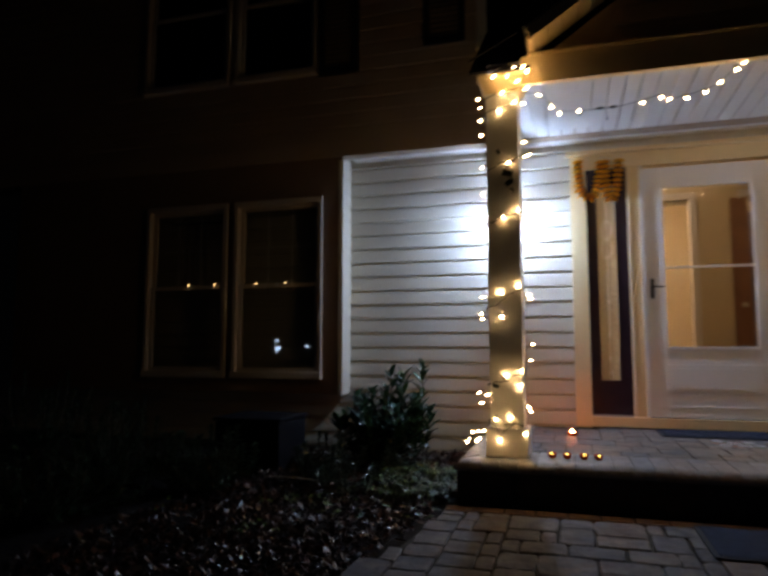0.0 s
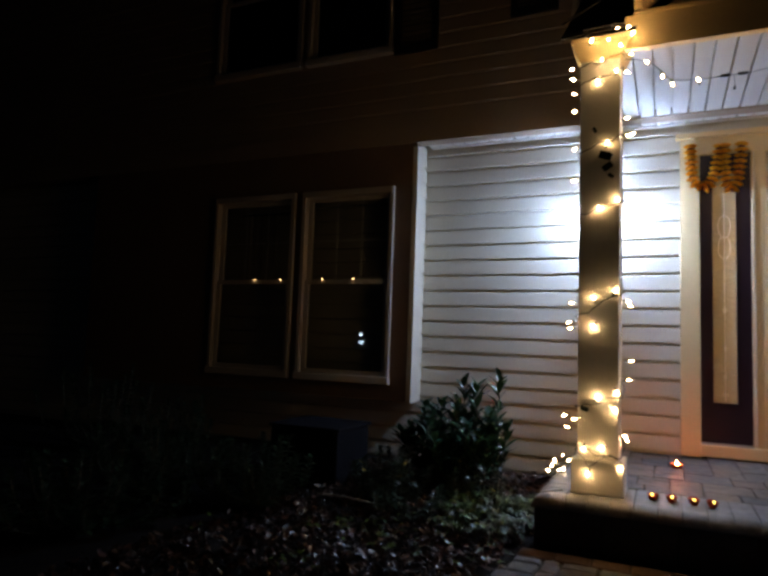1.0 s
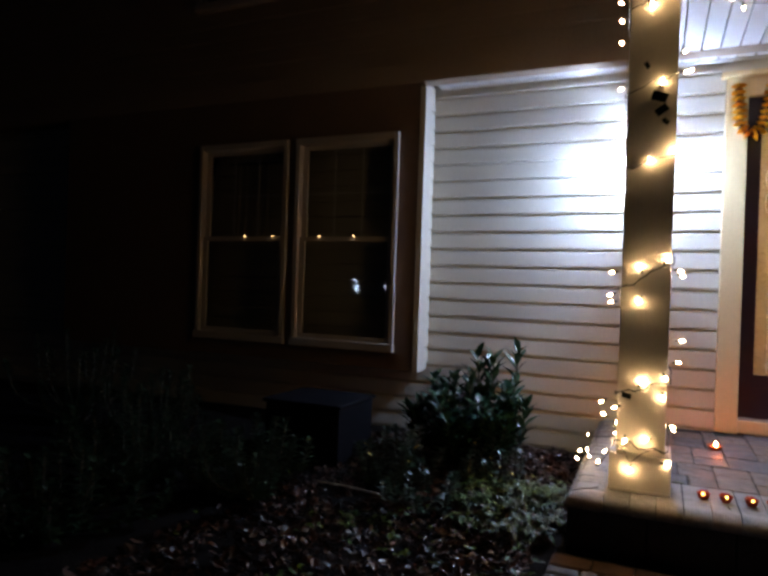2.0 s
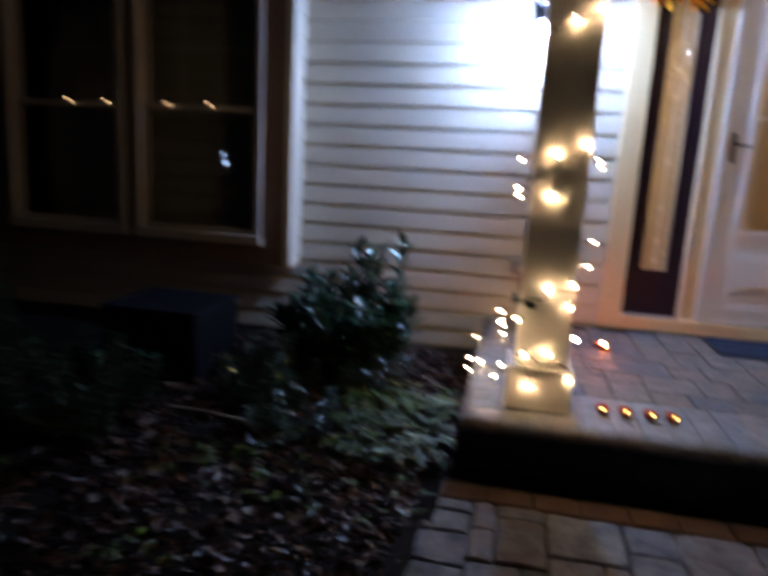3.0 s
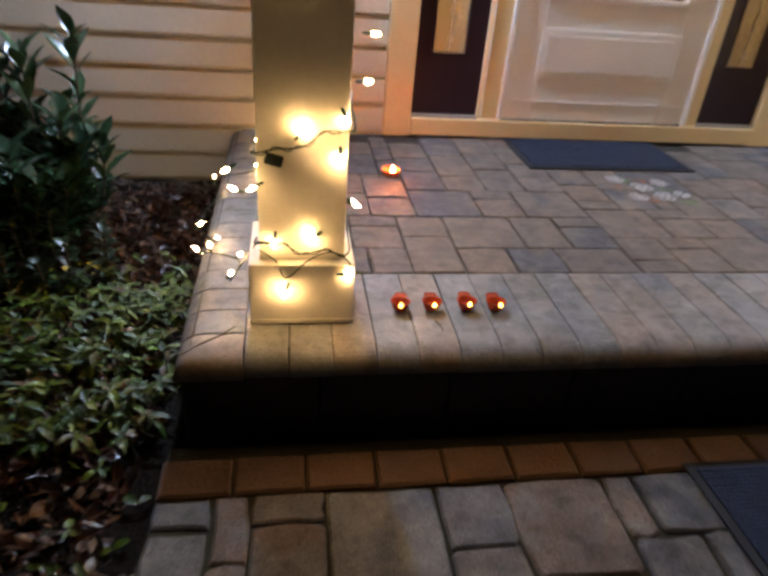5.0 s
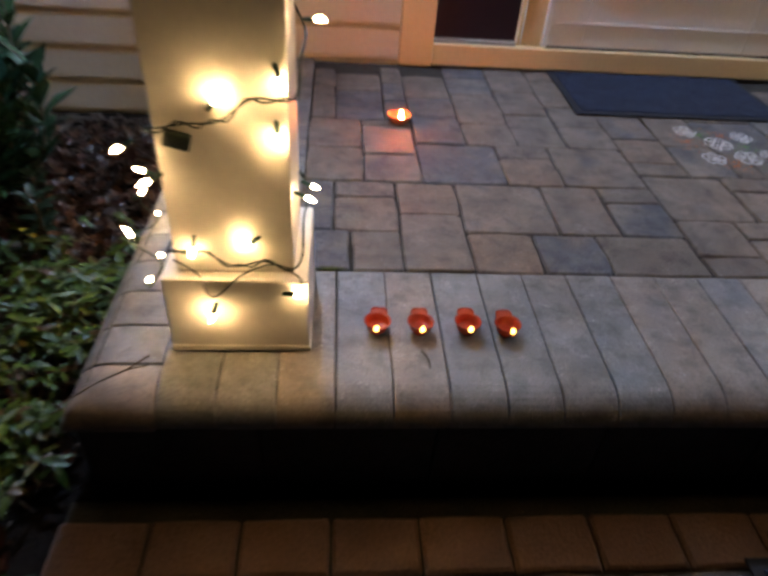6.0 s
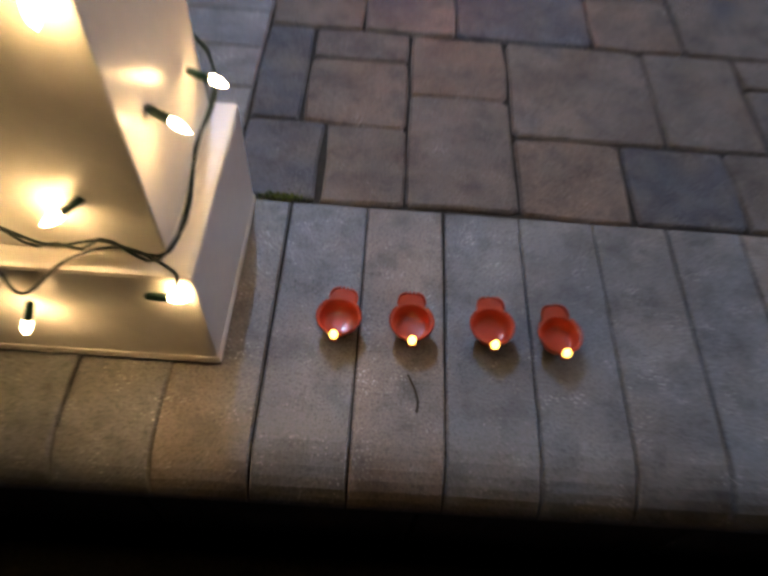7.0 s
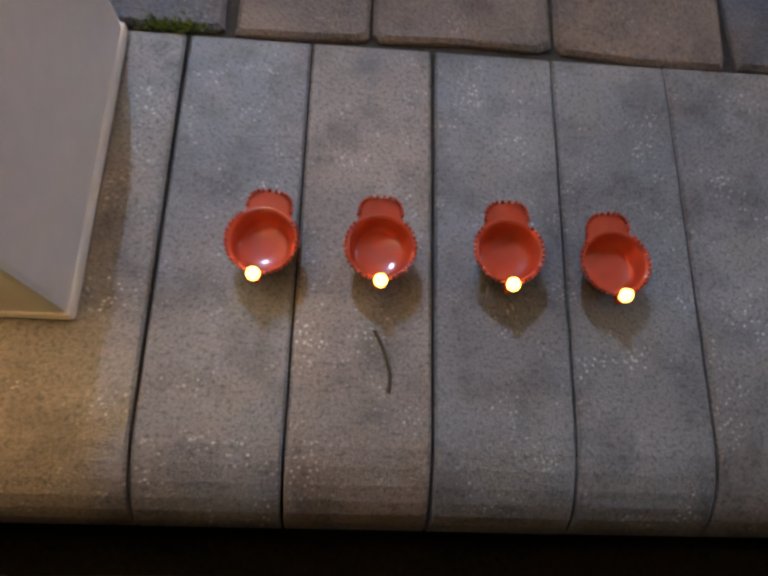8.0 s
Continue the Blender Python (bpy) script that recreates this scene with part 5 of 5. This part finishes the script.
def ashlar(parent, x0, y0, u, v, sy, cols, rows, fixed, z, keep, seed, gap=0.004, wob=0.0032, stone=None, worn=0.0035, round_off=0.06):
    """Random ashlar laying on a grid of u by v: given pieces first (column, row, width, depth), then whatever fits."""
    r = random.Random(seed)
    used, pieces = set(), []
    def take(c, q, w, d):
        cells = [(c + i, q + k) for i in range(w) for k in range(d)]
        if any(s in used for s in cells):
            return False
        used.update(cells)
        pieces.append((c, q, w, d))
        return True
    for f in fixed:
        take(*f)
    for q in range(rows[0], rows[1]):
        for c in range(cols[0], cols[1]):
            if (c, q) in used:
                continue
            opts = [(6, 6), (6, 4), (4, 6), (4, 4), (4, 4), (4, 4), (6, 4), (4, 5)]
            r.shuffle(opts)
            for o in opts + [(5, 3), (3, 4), (4, 3), (4, 2), (2, 4), (3, 3), (3, 2), (2, 3), (2, 2), (4, 1), (1, 4), (3, 1), (1, 3), (2, 1), (1, 2), (1, 1)]:
                if take(c, q, *o):
                    break
    shared = {}
    for c, q, w, d in pieces:
        ax, ay = x0 + c * u, y0 + sy * q * v
        bx, by = ax + w * u, ay + sy * d * v
        ax, bx, ay, by = min(ax, bx), max(ax, bx), min(ay, by), max(ay, by)
        if not keep((ax + bx) / 2, (ay + by) / 2, ax, by):
            continue
        k = (w, d, r.randrange(4))
        if k not in shared:
            shared[k] = mesh_of(paver_mesh(w * u - gap, d * v - gap, 0.05, worn, wob, (w * 7 + d * 31 + k[2] * 101) % 1000, round_off), "paver", stone or M_PAVER)
        m = Matrix.Translation((ax + gap / 2, ay + gap / 2, z + r.uniform(-0.0015, 0.0015))) @ pose(0, 0, 0, r.uniform(-0.3, 0.3), r.uniform(-0.3, 0.3), 0)
        place("paver", shared[k], parent, m)


# porch: core, edge course and field
porch = thing("porch", (1.2, 5.3, -0.05), "raised entrance porch paved with tumbled stone pavers", "porch", kind="structure")
part("core", cube(SLAB_X + 0.03, 5.0, SLAB_Y + 0.05, WALL, -0.27, -0.0065), M_JOINT, porch)
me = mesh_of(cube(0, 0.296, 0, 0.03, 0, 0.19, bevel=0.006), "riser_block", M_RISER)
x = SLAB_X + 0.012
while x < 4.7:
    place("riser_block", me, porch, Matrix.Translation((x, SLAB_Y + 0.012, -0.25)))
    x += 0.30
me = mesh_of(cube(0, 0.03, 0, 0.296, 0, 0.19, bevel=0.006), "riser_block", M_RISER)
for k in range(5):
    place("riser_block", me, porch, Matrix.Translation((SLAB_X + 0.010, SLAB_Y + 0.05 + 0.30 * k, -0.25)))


def nose(w, length):
    """A paver with a bullnose at its near end, lying along y."""
    bm = bmesh.new()
    r = 0.046
    prof = [(length, -0.058), (length, -0.003), (length - 0.003, 0.0)]
    prof += [(1.4 * r * (1 - math.sin(a)), -r + r * math.cos(a)) for a in [radians(90 * k / 8) for k in range(9)]] + [(0.002, -0.054), (0.010, -0.058)]
    cols = []
    for x, e in ((0, 0.002), (0.002, 0.0), (w - 0.002, 0.0), (w, 0.002)):
        cols.append([bm.verts.new((x, y, z - (e if z > -0.03 else 0))) for y, z in prof])
    k = len(prof)
    for a, b in zip(cols, cols[1:]):
        for i in range(k):
            j = (i + 1) % k
            bm.faces.new((a[i], a[j], b[j], b[i]))
    bm.faces.new(cols[0][::-1]), bm.faces.new(cols[-1])
    return bm


P = 0.0962
nose_me = mesh_of(nose(P - 0.0022, NOSE_Y - SLAB_Y - 0.002), "bullnose", M_BULLNOSE)
rb = random.Random(2)
i = -3
while 0.051 + P * i < 4.9:
    place("bullnose", nose_me, porch, Matrix.Translation((0.051 + P * i, SLAB_Y, rb.uniform(-0.0008, 0.0008))) @ pose(0, 0, 0, 0, 0, rb.uniform(-0.25, 0.25)))
    i += 1
side_me = mesh_of(nose(P - 0.0022, 0.35), "bullnose", M_BULLNOSE)


def corner_stone(w, d):
    """The porch corner's stone, rounded over on both outer sides."""
    bm = bmesh.new()
    r = 0.046
    fall = lambda t: r - r * math.sqrt(max(0.0, 1 - (1 - t / (1.4 * r)) ** 2)) if t < 1.4 * r else 0.0
    steps = [1.4 * r * k / 8 for k in range(9)]
    us, vs = steps + [w - 0.002, w], steps + [d - 0.002, d]
    top = [[bm.verts.new((u, v, -max(fall(u), fall(v)) - (0.002 if u == w or v == d else 0))) for v in vs] for u in us]
    for a, b in zip(top, top[1:]):
        for k in range(len(vs) - 1):
            bm.faces.new((a[k], b[k], b[k + 1], a[k + 1]))
    rim = [a[0] for a in top] + top[-1][1:] + [a[-1] for a in top[-2::-1]] + top[0][-2:0:-1]
    low = [bm.verts.new((v.co.x, v.co.y, -0.058)) for v in rim]
    for k in range(len(rim)):
        bm.faces.new((rim[k], rim[k - 1], low[k - 1], low[k]))
    bm.faces.new(low)
    return bm


corner_me = mesh_of(nose(P - 0.0022, 0.145), "bullnose", M_BULLNOSE)
place("bullnose", mesh_of(corner_stone(0.145, P - 0.0022), "bullnose", M_BULLNOSE, True), porch, Matrix.Translation((SLAB_X, SLAB_Y, 0)))
y = SLAB_Y + 2 * P
while y < WALL + 0.06:
    inner = y > NOSE_Y + 0.05
    place("bullnose", side_me if inner else corner_me, porch, Matrix.Translation((SLAB_X, y, rb.uniform(-0.0008, 0.0008))) @ Matrix.Rotation(radians(-90), 4, "Z"))
    y += P
NEAR = ((-6, 0, 3, 4), (-3, 0, 3, 4), (0, 0, 4, 6), (4, 0, 4, 4), (8, 0, 4, 4), (12, 0, 6, 4), (18, 0, 4, 2), (18, 2, 4, 4), (22, 0, 4, 4), (26, 0, 6, 6), (-6, 4, 2, 6), (-4, 4, 4, 4),
        (-4, 8, 4, 2), (0, 6, 4, 4), (4, 4, 6, 6), (10, 4, 4, 6), (14, 8, 4, 2), (14, 4, 4, 4), (18, 6, 6, 6), (24, 6, 4, 4), (22, 4, 4, 2))
BEYOND = ((-6, 10, 4, 5), (-6, 15, 4, 5), (-2, 10, 4, 4), (-2, 14, 4, 5), (2, 10, 6, 6), (8, 10, 4, 4), (8, 14, 4, 2), (12, 10, 6, 6), (18, 12, 4, 2), (2, 16, 4, 5), (6, 16, 4, 4),
          (10, 16, 4, 6), (14, 16, 4, 4), (18, 14, 4, 4), (-6, 20, 2, 7), (-4, 20, 4, 6), (6, 20, 4, 6), (10, 22, 4, 5), (22, 12, 4, 5))
ashlar(porch, 0.193, NOSE_Y + 0.001, 0.0376, 0.0376, 1, (-6, 62), (0, 34), NEAR + BEYOND, 0.0, lambda x, y, ax, by: ax > -0.04 and by < WALL + 0.05 and x < 2.4, 21)
part("field_rest", cube(2.4, 4.9, NOSE_Y + 0.002, WALL, -0.011, -0.002), M_PAVER, porch)

# walkway: soldier course and ashlar field with a curved edge
walk_path = thing("walkway", (0.6, 3.4, -0.27), "front walkway of grey and brown tumbled pavers", "walkway", kind="structure")
bm = bmesh.new()
left_pts = [(edge_x(0.9 + 0.18 * k) - 0.01, 0.9 + 0.18 * k) for k in range(21)]
lo = [bm.verts.new((x, y, -0.2385)) for x, y in left_pts]
hi = [bm.verts.new((2.3, y, -0.2385)) for x, y in left_pts]
for i in range(20):
    bm.faces.new((lo[i], hi[i], hi[i + 1], lo[i + 1]))
part("bedding", bm, M_MOSSY, walk_path)
sold = [mesh_of(paver_mesh(0.1505, 0.105, 0.05, 0.006, 0.002, s), "brick", M_BRICK) for s in range(3)]
x, k = -0.4155, 0
while x < 2.2:
    place("brick", sold[k % 3], walk_path, Matrix.Translation((x, 4.352, WALK_Z + rb.uniform(-0.0015, 0.0015))))
    x += 0.1545
    k += 1
BY_STEP = ((0, 0, 4, 2), (0, 2, 4, 6), (4, 0, 6, 6), (10, 0, 4, 4), (14, 0, 6, 6), (20, 0, 2, 4), (22, 0, 4, 4), (10, 4, 4, 6), (14, 6, 6, 4), (20, 4, 4, 6), (24, 4, 2, 4), (4, 6, 4, 4),
           (8, 6, 2, 4), (4, 10, 2, 4), (6, 10, 5, 4), (11, 10, 6, 4), (17, 10, 5, 4), (-5, 0, 3, 2), (-5, 2, 3, 3), (-2, 0, 2, 4), (-2, 4, 2, 4), (-6, 5, 4, 4), (-2, 8, 4, 4), (2, 8, 2, 4))
ON_WALK = lambda x, y, ax, by: x > edge_x(y) - 0.02
ashlar(walk_path, -0.222, 4.350, 0.0384, 0.0408, -1, (-20, 58), (0, 84), BY_STEP, WALK_Z, ON_WALK, 5, 0.0085, 0.0065, M_WALK, 0.005, 0.075)

# ---- siding boards ----
boards(wall, [(-7, 0.266)], WALL, -0.222, CEIL - 0.05, 0.1185, M_SIDING)
boards(wall_r, [(2.164, 6)], WALL, -0.222, CEIL - 0.05, 0.1185, M_SIDING)
boards(upper, [(-7, 6)], BAY + 0.02, 2.362, 5.1, 0.1185, M_DIMSIDING, holes)
bs = thing("bay_side", (-1.53, 6.0, 0.22), "sided return of the window bay", "wall", kind="structure")
me = mesh_of(plank_mesh(0, WALL - BAY - 0.13, 0.1185, 0.010), "siding_board", M_SIDING)
k = 0
while 0.27 + 0.1185 * k < 2.1:
    place("siding_board", me, bs, Matrix.Translation((-1.568, BAY + 0.116, 0.27 + 0.1185 * k)) @ Matrix.Rotation(radians(90), 4, "Z"))
    k += 1
